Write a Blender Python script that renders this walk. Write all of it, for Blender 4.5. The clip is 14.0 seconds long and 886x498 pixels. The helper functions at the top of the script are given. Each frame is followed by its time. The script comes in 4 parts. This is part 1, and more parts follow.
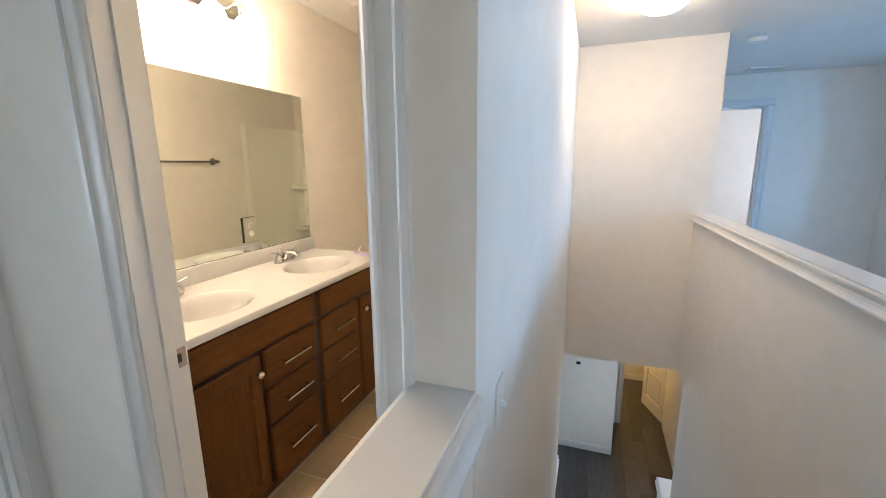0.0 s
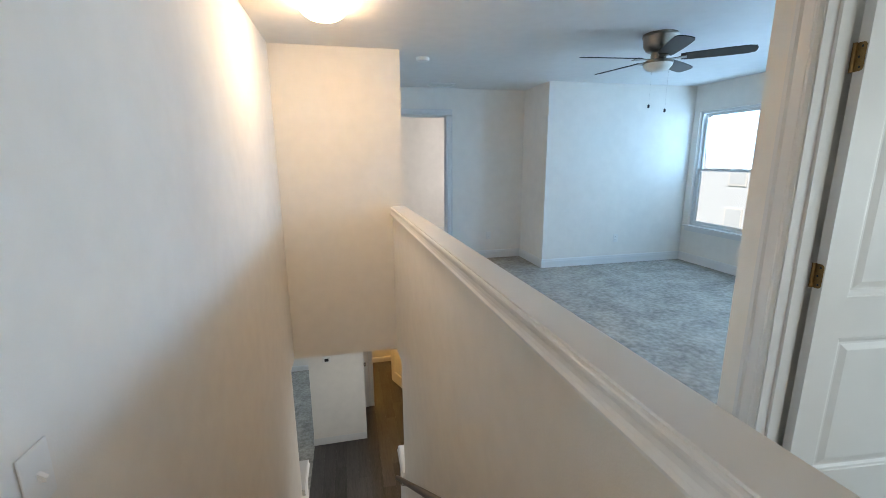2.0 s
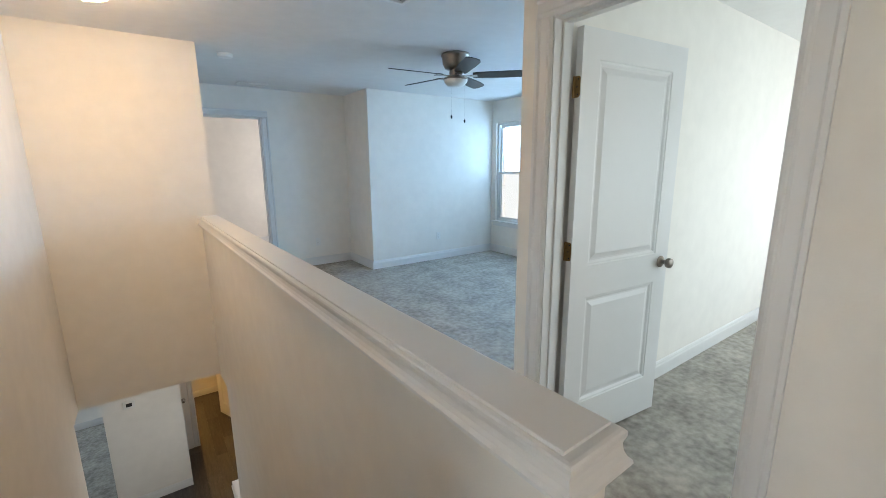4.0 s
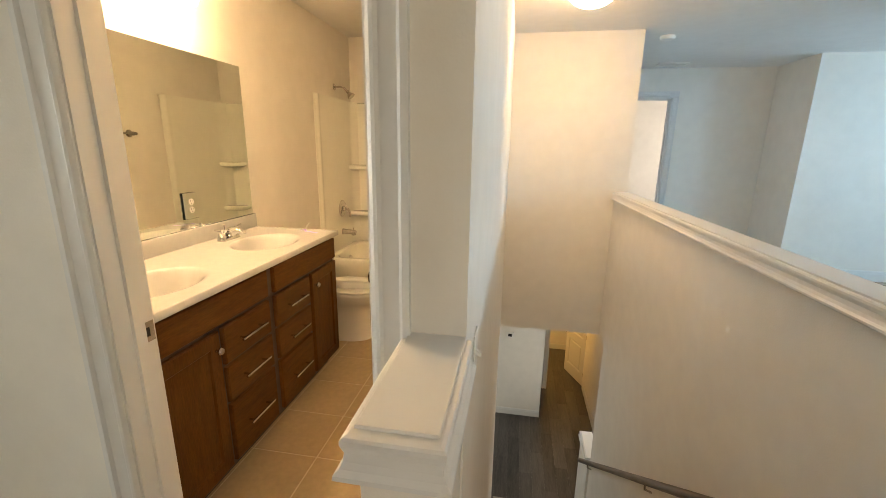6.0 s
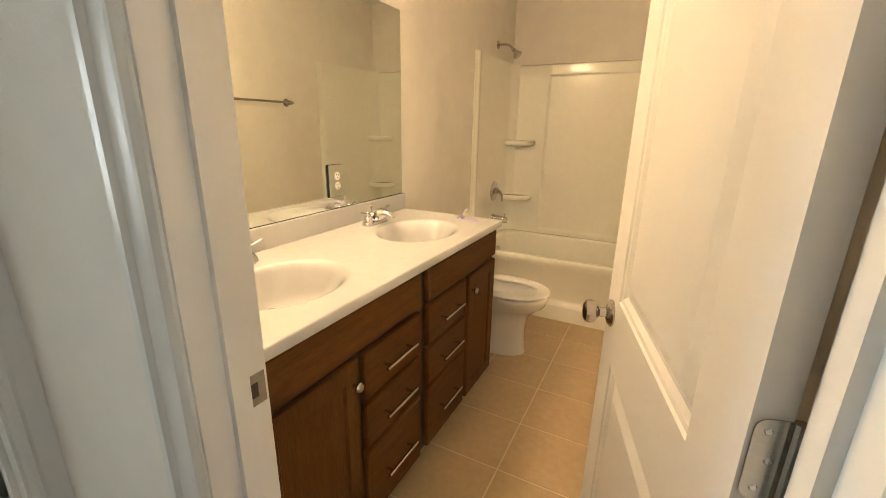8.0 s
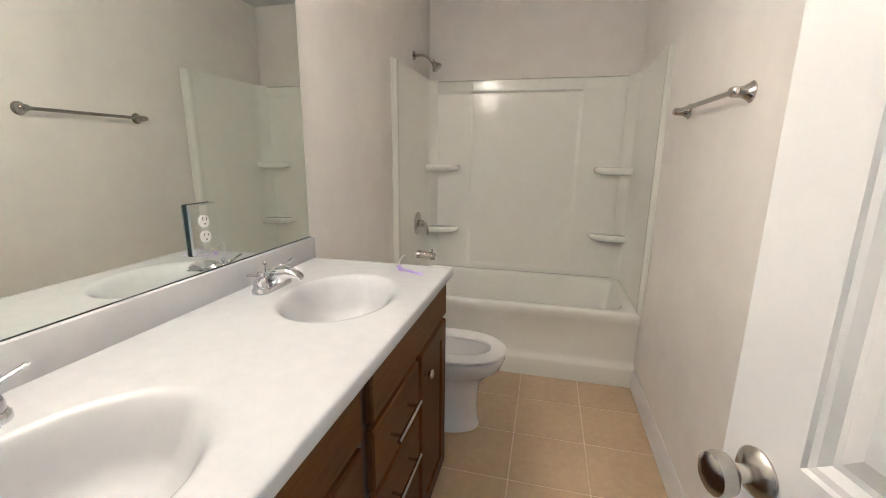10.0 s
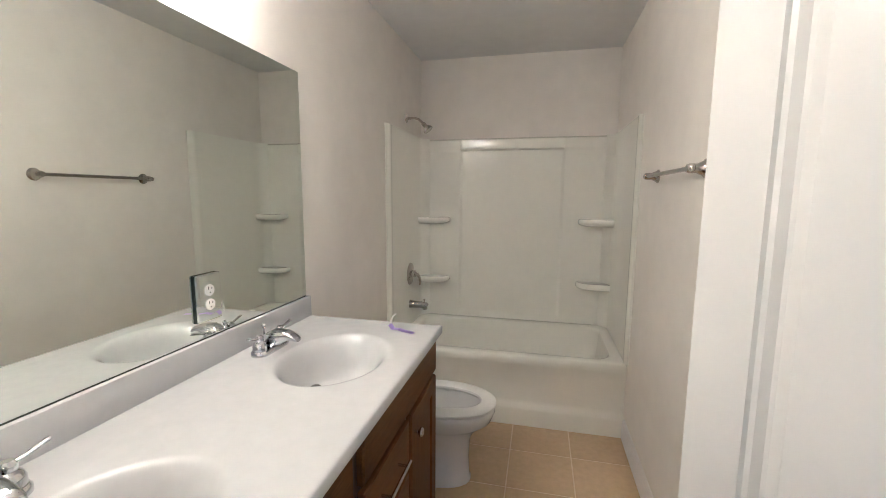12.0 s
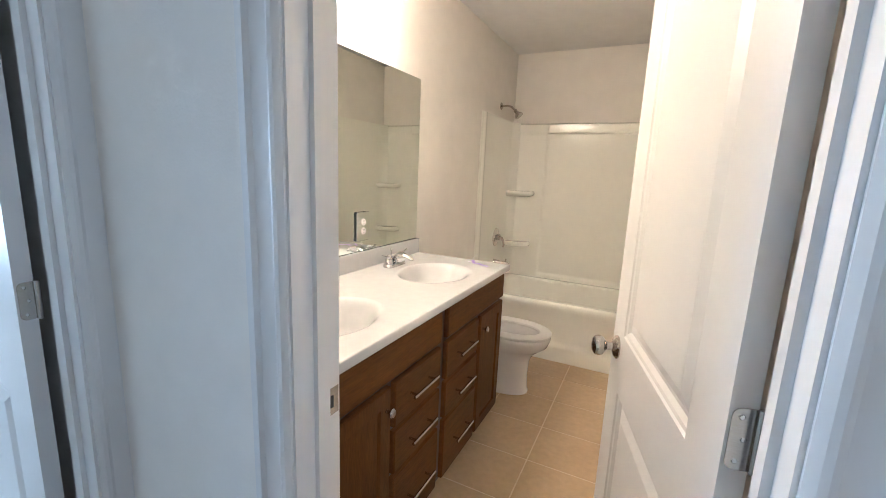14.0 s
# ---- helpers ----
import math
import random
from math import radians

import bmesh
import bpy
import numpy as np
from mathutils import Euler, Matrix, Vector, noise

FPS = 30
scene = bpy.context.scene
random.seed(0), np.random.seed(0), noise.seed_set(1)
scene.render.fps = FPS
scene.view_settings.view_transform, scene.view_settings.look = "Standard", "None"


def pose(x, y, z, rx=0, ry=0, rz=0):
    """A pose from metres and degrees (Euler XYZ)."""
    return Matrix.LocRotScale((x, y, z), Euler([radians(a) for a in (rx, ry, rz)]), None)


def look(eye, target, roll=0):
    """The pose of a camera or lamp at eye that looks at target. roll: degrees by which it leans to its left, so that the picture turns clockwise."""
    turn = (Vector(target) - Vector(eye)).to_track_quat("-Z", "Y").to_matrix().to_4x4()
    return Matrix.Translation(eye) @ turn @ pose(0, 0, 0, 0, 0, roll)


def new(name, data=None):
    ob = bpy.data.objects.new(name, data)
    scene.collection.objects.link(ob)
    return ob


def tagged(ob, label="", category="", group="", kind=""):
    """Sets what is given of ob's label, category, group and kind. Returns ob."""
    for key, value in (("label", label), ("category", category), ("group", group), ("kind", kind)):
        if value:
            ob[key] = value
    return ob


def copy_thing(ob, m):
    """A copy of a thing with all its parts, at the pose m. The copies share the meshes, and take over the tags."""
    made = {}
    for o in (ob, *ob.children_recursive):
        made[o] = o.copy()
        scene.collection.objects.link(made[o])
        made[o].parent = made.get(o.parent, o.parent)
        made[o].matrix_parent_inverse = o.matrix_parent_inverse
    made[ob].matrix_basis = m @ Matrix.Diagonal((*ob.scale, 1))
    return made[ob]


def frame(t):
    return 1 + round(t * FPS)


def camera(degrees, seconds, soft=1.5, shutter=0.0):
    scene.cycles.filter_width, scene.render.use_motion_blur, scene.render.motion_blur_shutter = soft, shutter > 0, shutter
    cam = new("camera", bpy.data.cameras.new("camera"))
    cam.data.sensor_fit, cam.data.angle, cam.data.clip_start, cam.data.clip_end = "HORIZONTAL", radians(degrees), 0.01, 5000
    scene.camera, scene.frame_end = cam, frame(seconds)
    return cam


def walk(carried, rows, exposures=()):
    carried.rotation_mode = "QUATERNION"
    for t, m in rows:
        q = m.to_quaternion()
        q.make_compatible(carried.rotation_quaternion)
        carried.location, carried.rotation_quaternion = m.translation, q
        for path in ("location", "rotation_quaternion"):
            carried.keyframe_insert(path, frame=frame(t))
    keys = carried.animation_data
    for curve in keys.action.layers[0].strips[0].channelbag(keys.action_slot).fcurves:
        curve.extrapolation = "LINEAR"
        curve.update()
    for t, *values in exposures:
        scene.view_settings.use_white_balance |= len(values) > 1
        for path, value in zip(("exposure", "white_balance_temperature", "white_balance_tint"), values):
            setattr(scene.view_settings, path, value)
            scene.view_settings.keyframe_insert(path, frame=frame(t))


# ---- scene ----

cam = camera(93.8, 14.0, soft=0.85)
PATH = [
    (0, (0.026, 0.208, 1.462), (-0.642, 2.051, 1.064), -0.6),
    (0.5, (0.133, 0.239, 1.467), (-0.25, 2.156, 1.049), -0.4),
    (1, (0.25, 0.255, 1.481), (0.144, 2.206, 1.055), -0.4),
    (1.5, (0.35, 0.273, 1.482), (0.524, 2.22, 1.06), -0.3),
    (2, (0.441, 0.274, 1.481), (0.874, 2.181, 1.061), -0.4),
    (2.5, (0.467, 0.289, 1.476), (1.169, 2.117, 1.066), -0.5),
    (2.7, (0.479, 0.295, 1.474), (1.276, 2.084, 1.069), -0.4),
    (3.3, (0.497, 0.262, 1.473), (1.48, 1.966, 1.071), -0.4),
    (3.9, (0.487, 0.175, 1.473), (1.63, 1.776, 1.069), -0.4),
    (4.8, (0.41, 0.076, 1.474), (1.328, 1.805, 1.067), -0.5),
    (5, (0.35, 0.064, 1.471), (1.13, 1.858, 1.055), -0.3),
    (5.5, (0.167, 0.064, 1.476), (0.428, 1.994, 1.023), 0.4),
    (6, (-0.072, 0.08, 1.44), (-0.405, 1.993, 0.961), 0.8),
    (6.5, (-0.216, 0.124, 1.391), (-0.974, 1.906, 0.89), 0.4),
    (7, (-0.342, 0.309, 1.37), (-1.255, 2.007, 0.837), 0.3),
    (7.2, (-0.387, 0.365, 1.381), (-1.308, 2.053, 0.832), 0.6),
    (9.3, (-0.722, 0.959, 1.3), (-1.379, 2.764, 0.743), 1.3),
    (9.5, (-0.772, 0.996, 1.303), (-1.371, 2.83, 0.776), 1.2),
    (10, (-0.854, 1.064, 1.323), (-1.322, 2.958, 0.879), 0.6),
    (10.5, (-0.87, 1.09, 1.353), (-1.277, 3.017, 1.004), -0.1),
    (11, (-0.875, 1.08, 1.38), (-1.266, 3.022, 1.102), -0.7),
    (11.5, (-0.861, 1.052, 1.405), (-1.261, 2.996, 1.16), -0.5),
    (12, (-0.815, 0.986, 1.417), (-1.266, 2.917, 1.162), 0.3),
    (12.5, (-0.723, 0.871, 1.43), (-1.263, 2.775, 1.139), 1.3),
    (13, (-0.642, 0.743, 1.439), (-1.276, 2.61, 1.11), 1.8),
    (13.5, (-0.607, 0.592, 1.425), (-1.331, 2.425, 1.083), 2.0),
    (14, (-0.531, 0.397, 1.392), (-1.403, 2.157, 1.027), 2.4),
]
walk(cam, [(t, look(eye, target, roll)) for t, eye, target, roll in PATH],
     exposures=[(0.0, 0.57, 5850, 11), (0.5, 0.52, 5900, 10), (1.5, 0.41, 6900, 13), (2.5, 0.36, 6850, 12), (5.0, 0.45, 7600, 14), (5.5, 0.53, 8200, 14), (6.0, 0.60, 8250, 12), (6.5, 0.67, 8250, 12), (7.2, 0.64, 8300, 11), (9.3, 0.32, 4700, 9), (10.5, 0.40, 4600, 9), (11.5, 0.28, 4550, 9), (12.5, 0.15, 4600, 9), (13.5, 0.32, 4750, 10), (14.0, 0.68, 5050, 11)])

# ---- light ----
world = bpy.data.worlds.new("world")
scene.world = world
world.use_nodes = True
wn = world.node_tree
sky = wn.nodes.new("ShaderNodeTexSky")
sky.sky_type = "NISHITA"
sky.sun_disc = False
sky.sun_elevation, sky.sun_rotation = radians(52), radians(247)
wn.links.new(sky.outputs[0], wn.nodes["Background"].inputs[0])
wn.nodes["Background"].inputs[1].default_value = 0.15

sun = new("sun", bpy.data.lights.new("sun", "SUN"))
sun.data.energy, sun.data.angle, sun.data.color = 5.0, radians(0.5), (1.0, 0.97, 0.93)
sun.matrix_basis = look((0, 0, 20), (14, 6, 0))


def area(name, eye, target, w, h, watts, colour):
    ob = new(name, bpy.data.lights.new(name, "AREA"))
    ob.data.shape, ob.data.size, ob.data.size_y = "RECTANGLE", w, h
    ob.data.energy, ob.data.color = watts, colour
    ob.matrix_basis = look(eye, target)
    return ob


def bulb(name, at, watts, colour, r=0.03):
    ob = new(name, bpy.data.lights.new(name, "POINT"))
    ob.data.energy, ob.data.color, ob.data.shadow_soft_size = watts, colour, r
    ob.location = at
    return ob


DAY = (0.62, 0.85, 1.0)
LOFTDAY = (0.33, 0.63, 1.0)
area("loft_window_light", (5.43, 4.875, 1.72), (2, 4.6, 1.0), 0.9, 0.76, 15, LOFTDAY)
# fill through an added, unseen loft window, to brighten the left stair wall
area("loft_added_fill_light", (5.43, 2.75, 1.72), (1, 3.0, 1.2), 0.9, 0.76, 44, LOFTDAY)
# added fill from an unseen east opening, through the bedroom door onto the stairwell wall
area("bedroom_added_fill_light", (6.12, 0.35, 1.35), (0, 1.1, 1.2), 1.4, 1.4, 24, (0.8, 0.92, 1.0))
area("bedroom_south_window_light", (4.2, -1.42, 1.35), (3.6, 2, 1.0), 1.4, 1.4, 24, DAY)
area("west_window_light", (-5.37, 0.05, 1.35), (0, 0.5, 0.8), 1.1, 1.4, 48, (0.75, 0.9, 1.0))
# invented fill from behind the camera, for the landing walls
area("landing_added_fill_light", (0.7, -1.42, 1.5), (0.2, 2, 1.1), 1.4, 1.2, 6, (1.0, 0.92, 0.82))
area("far_bedroom_window_light", (3.66, 7.6, 1.35), (1.5, 7.6, 1.1), 1.2, 1.3, 20, (0.95, 0.95, 1.0))
area("living_window_light", (-3.52, 8.8, -1.7), (0.5, 6.8, -2.2), 1.4, 1.6, 24, (0.5, 0.74, 1.0))
bulb("lower_room_light", (0.3, 8.9, -0.75), 30, (1.0, 0.6, 0.19), 0.1)
# added fill that brightens the lower hall and the curved wall ends
area("lower_hall_added_fill_light", (1.585, 5.2, -1.85), (-1, 5.3, -2.2), 0.94, 1.4, 12, (0.9, 0.96, 1.0))


# ---- materials ----
def mat(name, colour, rough=0.5, metal=0.0, grain=0.0, scale=8.0, bump=0.0, bscale=200.0, tint=None, spec=0.5, coat=0.0, stretch=(1, 1, 1), rnd=0.0):
    m = bpy.data.materials.new(name)
    m.use_nodes = True
    nt = m.node_tree
    p = nt.nodes["Principled BSDF"]
    p.inputs["Base Color"].default_value = (*colour, 1)
    p.inputs["Roughness"].default_value, p.inputs["Metallic"].default_value = rough, metal
    p.inputs["Specular IOR Level"].default_value, p.inputs["Coat Weight"].default_value = spec, coat
    p.inputs["Coat Roughness"].default_value = 0.08
    geo = nt.nodes.new("ShaderNodeNewGeometry")
    mp = nt.nodes.new("ShaderNodeMapping")
    mp.inputs["Scale"].default_value = stretch
    nt.links.new(geo.outputs["Position"], mp.inputs["Vector"])
    if grain:
        n1 = nt.nodes.new("ShaderNodeTexNoise")
        n1.inputs["Scale"].default_value, n1.inputs["Detail"].default_value, n1.inputs["Roughness"].default_value = scale, 6, 0.6
        nt.links.new(mp.outputs[0], n1.inputs["Vector"])
        n2 = nt.nodes.new("ShaderNodeTexNoise")
        n2.inputs["Scale"].default_value, n2.inputs["Detail"].default_value = scale * 6.3, 4
        nt.links.new(mp.outputs[0], n2.inputs["Vector"])
        add = nt.nodes.new("ShaderNodeMath")
        add.operation = "ADD"
        nt.links.new(n1.outputs["Fac"], add.inputs[0])
        nt.links.new(n2.outputs["Fac"], add.inputs[1])
        last = add.outputs[0]
        if rnd:
            info = nt.nodes.new("ShaderNodeObjectInfo")
            mul = nt.nodes.new("ShaderNodeMath")
            mul.operation = "MULTIPLY_ADD"
            mul.inputs[1].default_value = rnd
            nt.links.new(info.outputs["Random"], mul.inputs[0])
            nt.links.new(last, mul.inputs[2])
            last = mul.outputs[0]
        ramp = nt.nodes.new("ShaderNodeMapRange")
        ramp.inputs["From Min"].default_value, ramp.inputs["From Max"].default_value = 0.7, 1.3 + rnd
        nt.links.new(last, ramp.inputs["Value"])
        mix = nt.nodes.new("ShaderNodeMix")
        mix.data_type = "RGBA"
        dark = tuple(c * (1 - grain) for c in colour)
        light = tint or tuple(min(1, c * (1 + grain)) for c in colour)
        mix.inputs["A"].default_value, mix.inputs["B"].default_value = (*dark, 1), (*light, 1)
        nt.links.new(ramp.outputs[0], mix.inputs["Factor"])
        nt.links.new(mix.outputs["Result"], p.inputs["Base Color"])
    if bump:
        n3 = nt.nodes.new("ShaderNodeTexNoise")
        n3.inputs["Scale"].default_value, n3.inputs["Detail"].default_value = bscale, 3
        nt.links.new(mp.outputs[0], n3.inputs["Vector"])
        b = nt.nodes.new("ShaderNodeBump")
        b.inputs["Strength"].default_value, b.inputs["Distance"].default_value = bump, 0.002
        nt.links.new(n3.outputs["Fac"], b.inputs["Height"])
        nt.links.new(b.outputs[0], p.inputs["Normal"])
    return m


def glow(name, colour, strength):
    m = bpy.data.materials.new(name)
    m.use_nodes = True
    p = m.node_tree.nodes["Principled BSDF"]
    p.inputs["Base Color"].default_value = (0.85, 0.83, 0.8, 1)
    p.inputs["Roughness"].default_value = 0.25
    p.inputs["Emission Color"].default_value, p.inputs["Emission Strength"].default_value = (*colour, 1), strength
    return m


PAINT = mat("greige wall paint", (0.8, 0.765, 0.71), 0.75, grain=0.035, scale=1.3, bump=0.25, bscale=160, spec=0.3)
CEIL = mat("white ceiling paint", (0.75, 0.745, 0.73), 0.85, grain=0.03, scale=1.5, bump=0.35, bscale=120, spec=0.2)
TRIM = mat("white semi-gloss trim paint", (0.71, 0.703, 0.69), 0.36, grain=0.01, scale=2)
CARPET = mat("grey beige cut-pile carpet", (0.37, 0.35, 0.315), 0.95, grain=0.36, scale=3.5, bump=1.0, bscale=420, spec=0.1)
TILE = mat("tan ceramic floor tile", (0.52, 0.385, 0.235), 0.4, grain=0.13, scale=5, bump=0.08, bscale=50, rnd=0.25)
GROUT = mat("pale tile grout", (0.7, 0.59, 0.44), 0.9, grain=0.1, scale=20, bump=0.4, bscale=300)
WOOD = mat("brown stained maple", (0.098, 0.04, 0.009), 0.52, grain=0.3, scale=7, bump=0.08, bscale=60, stretch=(6, 6, 0.6), spec=0.09)
WOODH = mat("brown stained maple, level grain", (0.098, 0.04, 0.009), 0.52, grain=0.3, scale=7, bump=0.08, bscale=60, stretch=(6, 0.6, 6), spec=0.09)
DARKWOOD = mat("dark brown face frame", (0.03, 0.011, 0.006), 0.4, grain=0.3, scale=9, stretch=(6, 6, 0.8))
RAILWOOD = mat("dark stained handrail wood", (0.095, 0.05, 0.02), 0.35, grain=0.3, scale=9, stretch=(5, 0.6, 0.6), coat=0.2)
MARBLE = mat("white cultured marble", (0.545, 0.548, 0.555), 0.16, grain=0.035, scale=4, spec=0.5)
ACRYLIC = mat("white moulded acrylic", (0.86, 0.85, 0.775), 0.15, grain=0.015, scale=3, bump=0.05, bscale=14)
PORCELAIN = mat("white glazed porcelain", (0.8, 0.79, 0.77), 0.08, grain=0.01, scale=4)
CHROME = mat("polished chrome", (0.66, 0.66, 0.67), 0.07, 1.0, grain=0.03, scale=30)
NICKEL = mat("brushed satin nickel", (0.5, 0.47, 0.43), 0.22, 1.0, grain=0.1, scale=60, stretch=(1, 1, 8))
FANMETAL = mat("dark brushed nickel", (0.27, 0.24, 0.21), 0.28, 1.0, grain=0.12, scale=50)
BRONZE = mat("aged brass hinge", (0.25, 0.16, 0.07), 0.35, 1.0, grain=0.2, scale=60)
STEEL = mat("dull drain metal", (0.42, 0.4, 0.38), 0.25, 1.0, grain=0.1, scale=60)
BLACK = mat("black shadow plastic", (0.012, 0.012, 0.013), 0.4)
PLASTIC = mat("white switch plastic", (0.78, 0.77, 0.74), 0.3, grain=0.01, scale=20)
PURPLE = mat("purple ribbon tape", (0.43, 0.33, 0.68), 0.5, grain=0.1, scale=60)
VINYL = mat("grey brown plank vinyl", (0.062, 0.054, 0.05), 0.34, grain=0.8, scale=3.5, bump=0.1, bscale=40, stretch=(7, 0.7, 1), rnd=0.5)
BLADE = mat("dark walnut fan blade", (0.022, 0.018, 0.016), 0.4, grain=0.25, scale=10, stretch=(1, 1, 1))
MIRROR = mat("silvered mirror glass", (0.80, 0.83, 0.79), 0.01, 1.0)
SMOKED = mat("dark mirror edge", (0.02, 0.03, 0.025), 0.1)
SIDING = mat("pale lap siding", (0.62, 0.66, 0.7), 0.7, grain=0.06, scale=2, bump=0.2, bscale=20)
SHINGLE = mat("grey roof shingles", (0.16, 0.15, 0.145), 0.9, grain=0.3, scale=6, bump=0.6, bscale=30)
LAWN = mat("dry lawn ground", (0.16, 0.17, 0.075), 0.95, grain=0.35, scale=0.6, bump=0.8, bscale=20)
FARGLASS = mat("pale reflecting window glass", (0.58, 0.62, 0.66), 0.1, grain=0.1, scale=1)
# near-black colour for the shade behind the vent slats
DUCTSHADE = mat("dark duct shade", (0.03, 0.04, 0.05), 0.05, grain=0.1, scale=1)
FROSTED = glow("lit frosted glass", (1.0, 0.726, 0.444), 55.0)
LINER = glow("lit inside of frosted glass", (1.0, 0.726, 0.444), 46.0)
DOME = glow("lit opal glass dome", (1.0, 0.70, 0.40), 45.0)
BOWL = mat("unlit frosted glass bowl", (0.7, 0.69, 0.66), 0.35, grain=0.02, scale=10)

pane_m = bpy.data.materials.new("clear window glass")
pane_m.use_nodes = True
pg = pane_m.node_tree.nodes["Principled BSDF"]
pg.inputs["Transmission Weight"].default_value, pg.inputs["Roughness"].default_value, pg.inputs["IOR"].default_value = 1.0, 0.0, 1.02
GLASS = pane_m


# ---- building helpers ----
def part(name, bm, material, parent=None, label="", smooth=False):
    me = bpy.data.meshes.new(name)
    bmesh.ops.recalc_face_normals(bm, faces=bm.faces)
    if smooth:
        for f in bm.faces:
            f.smooth = True
    bm.to_mesh(me)
    bm.free()
    if smooth:
        me.set_sharp_from_angle(angle=radians(40))
    me.materials.append(material)
    ob = new(name, me)
    ob.parent = parent
    if label:
        ob["label"] = label
    return ob


def thing(name, m, label, category, group="", kind=""):
    ob = new(name)
    ob.empty_display_size = 0.1
    ob.matrix_basis = m
    return tagged(ob, label, category, group, kind)


def structure(name, bm, material, label, category, smooth=False):
    return tagged(part(name, bm, material, smooth=smooth), label, category, kind="structure")


def box(bm, x0, x1, y0, y1, z0, z1, bevel=0.0, seg=1):
    vs = [bm.verts.new((x, y, z)) for x in (x0, x1) for y in (y0, y1) for z in (z0, z1)]
    fs = [bm.faces.new([vs[i] for i in q]) for q in ((0, 1, 3, 2), (4, 6, 7, 5), (0, 4, 5, 1), (2, 3, 7, 6), (0, 2, 6, 4), (1, 5, 7, 3))]
    if bevel:
        es = list({e for f in fs for e in f.edges})
        bmesh.ops.bevel(bm, geom=es, offset=bevel, segments=seg, affect="EDGES", profile=0.5)
    return bm


def boxm(*a, **k):
    return box(bmesh.new(), *a, **k)


def prism(bm, poly, origin, u, v, along):
    """A profile of (a, b) pairs in the directions u and v, drawn out by the vector along."""
    o, u, v, w = (Vector(q) for q in (origin, u, v, along))
    a = [bm.verts.new(o + u * p + v * q) for p, q in poly]
    b = [bm.verts.new(o + u * p + v * q + w) for p, q in poly]
    n = len(poly)
    bm.faces.new(a)
    bm.faces.new(b[::-1])
    for i in range(n):
        bm.faces.new((a[i], b[i], b[(i + 1) % n], a[(i + 1) % n]))
    return bm


def lathe(bm, rings, m=None, seg=24):
    """Rings of (radius, height) round the z axis, closed at both ends, then moved by m."""
    m = m or Matrix()
    rows = []
    for r, z in rings:
        if r < 1e-5:
            rows.append([bm.verts.new(m @ Vector((0, 0, z)))])
        else:
            rows.append([bm.verts.new(m @ Vector((r * math.cos(2 * math.pi * k / seg), r * math.sin(2 * math.pi * k / seg), z))) for k in range(seg)])
    for a, b in zip(rows, rows[1:]):
        for k in range(seg):
            q = [a[k % len(a)], a[(k + 1) % len(a)], b[(k + 1) % len(b)], b[k % len(b)]]
            q = list(dict.fromkeys(q))
            if len(q) > 2:
                bm.faces.new(q)
    for row in (rows[0], rows[-1]):
        if len(row) > 2:
            bm.faces.new(row)
    return bm


def tube(bm, pts, radii, seg=12, flat=1.0):
    """A round bar along the points; flat squeezes it in its own upward direction."""
    pts = [Vector(p) for p in pts]
    if not isinstance(radii, (list, tuple)):
        radii = [radii] * len(pts)
    rings = []
    side = None
    for i, p in enumerate(pts):
        d = (pts[min(i + 1, len(pts) - 1)] - pts[max(i - 1, 0)]).normalized()
        ref = Vector((0, 0, 1)) if abs(d.z) < 0.9 else Vector((0, 1, 0))
        s = d.cross(ref).normalized() if side is None else (side - d * side.dot(d)).normalized()
        side = s
        t = s.cross(d).normalized()
        rings.append([bm.verts.new(p + (s * math.cos(2 * math.pi * k / seg) + t * flat * math.sin(2 * math.pi * k / seg)) * radii[i]) for k in range(seg)])
    for a, b in zip(rings, rings[1:]):
        for k in range(seg):
            bm.faces.new((a[k], a[(k + 1) % seg], b[(k + 1) % seg], b[k]))
    bm.faces.new(rings[0])
    bm.faces.new(rings[-1][::-1])
    return bm


def wall(name, axis, at, thick, u0, u1, z0, z1, holes=(), label="smooth greige painted drywall wall", material=None):
    """A wall in the plane axis = at .. at + thick, from u0 to u1, with holes (u0, u1, z0, z1) right through it."""
    us = sorted({u0, u1, *(h[k] for h in holes for k in (0, 1))})
    zs = sorted({z0, z1, *(h[k] for h in holes for k in (2, 3))})
    solid = lambda i, j: 0 <= i < len(us) - 1 and 0 <= j < len(zs) - 1 and not any(h[0] <= us[i] < h[1] and h[2] <= zs[j] < h[3] for h in holes)
    bm = bmesh.new()
    made = {}

    def vert(u, z, w):
        key = (u, z, w)
        if key not in made:
            made[key] = bm.verts.new((at + w * thick, u, z) if axis == "x" else (u, at + w * thick, z))
        return made[key]

    for i in range(len(us) - 1):
        for j in range(len(zs) - 1):
            if not solid(i, j):
                continue
            a, b, c, d = us[i], us[i + 1], zs[j], zs[j + 1]
            for w in (0, 1):
                bm.faces.new([vert(*q, w) for q in ((a, c), (b, c), (b, d), (a, d))])
            for (di, dj), (p, q) in (((-1, 0), ((a, c), (a, d))), ((1, 0), ((b, c), (b, d))), ((0, -1), ((a, c), (b, c))), ((0, 1), ((a, d), (b, d)))):
                if not solid(i + di, j + dj):
                    bm.faces.new([vert(*p, 0), vert(*q, 0), vert(*q, 1), vert(*p, 1)])
    return structure(name, bm, material or PAINT, label, "wall")


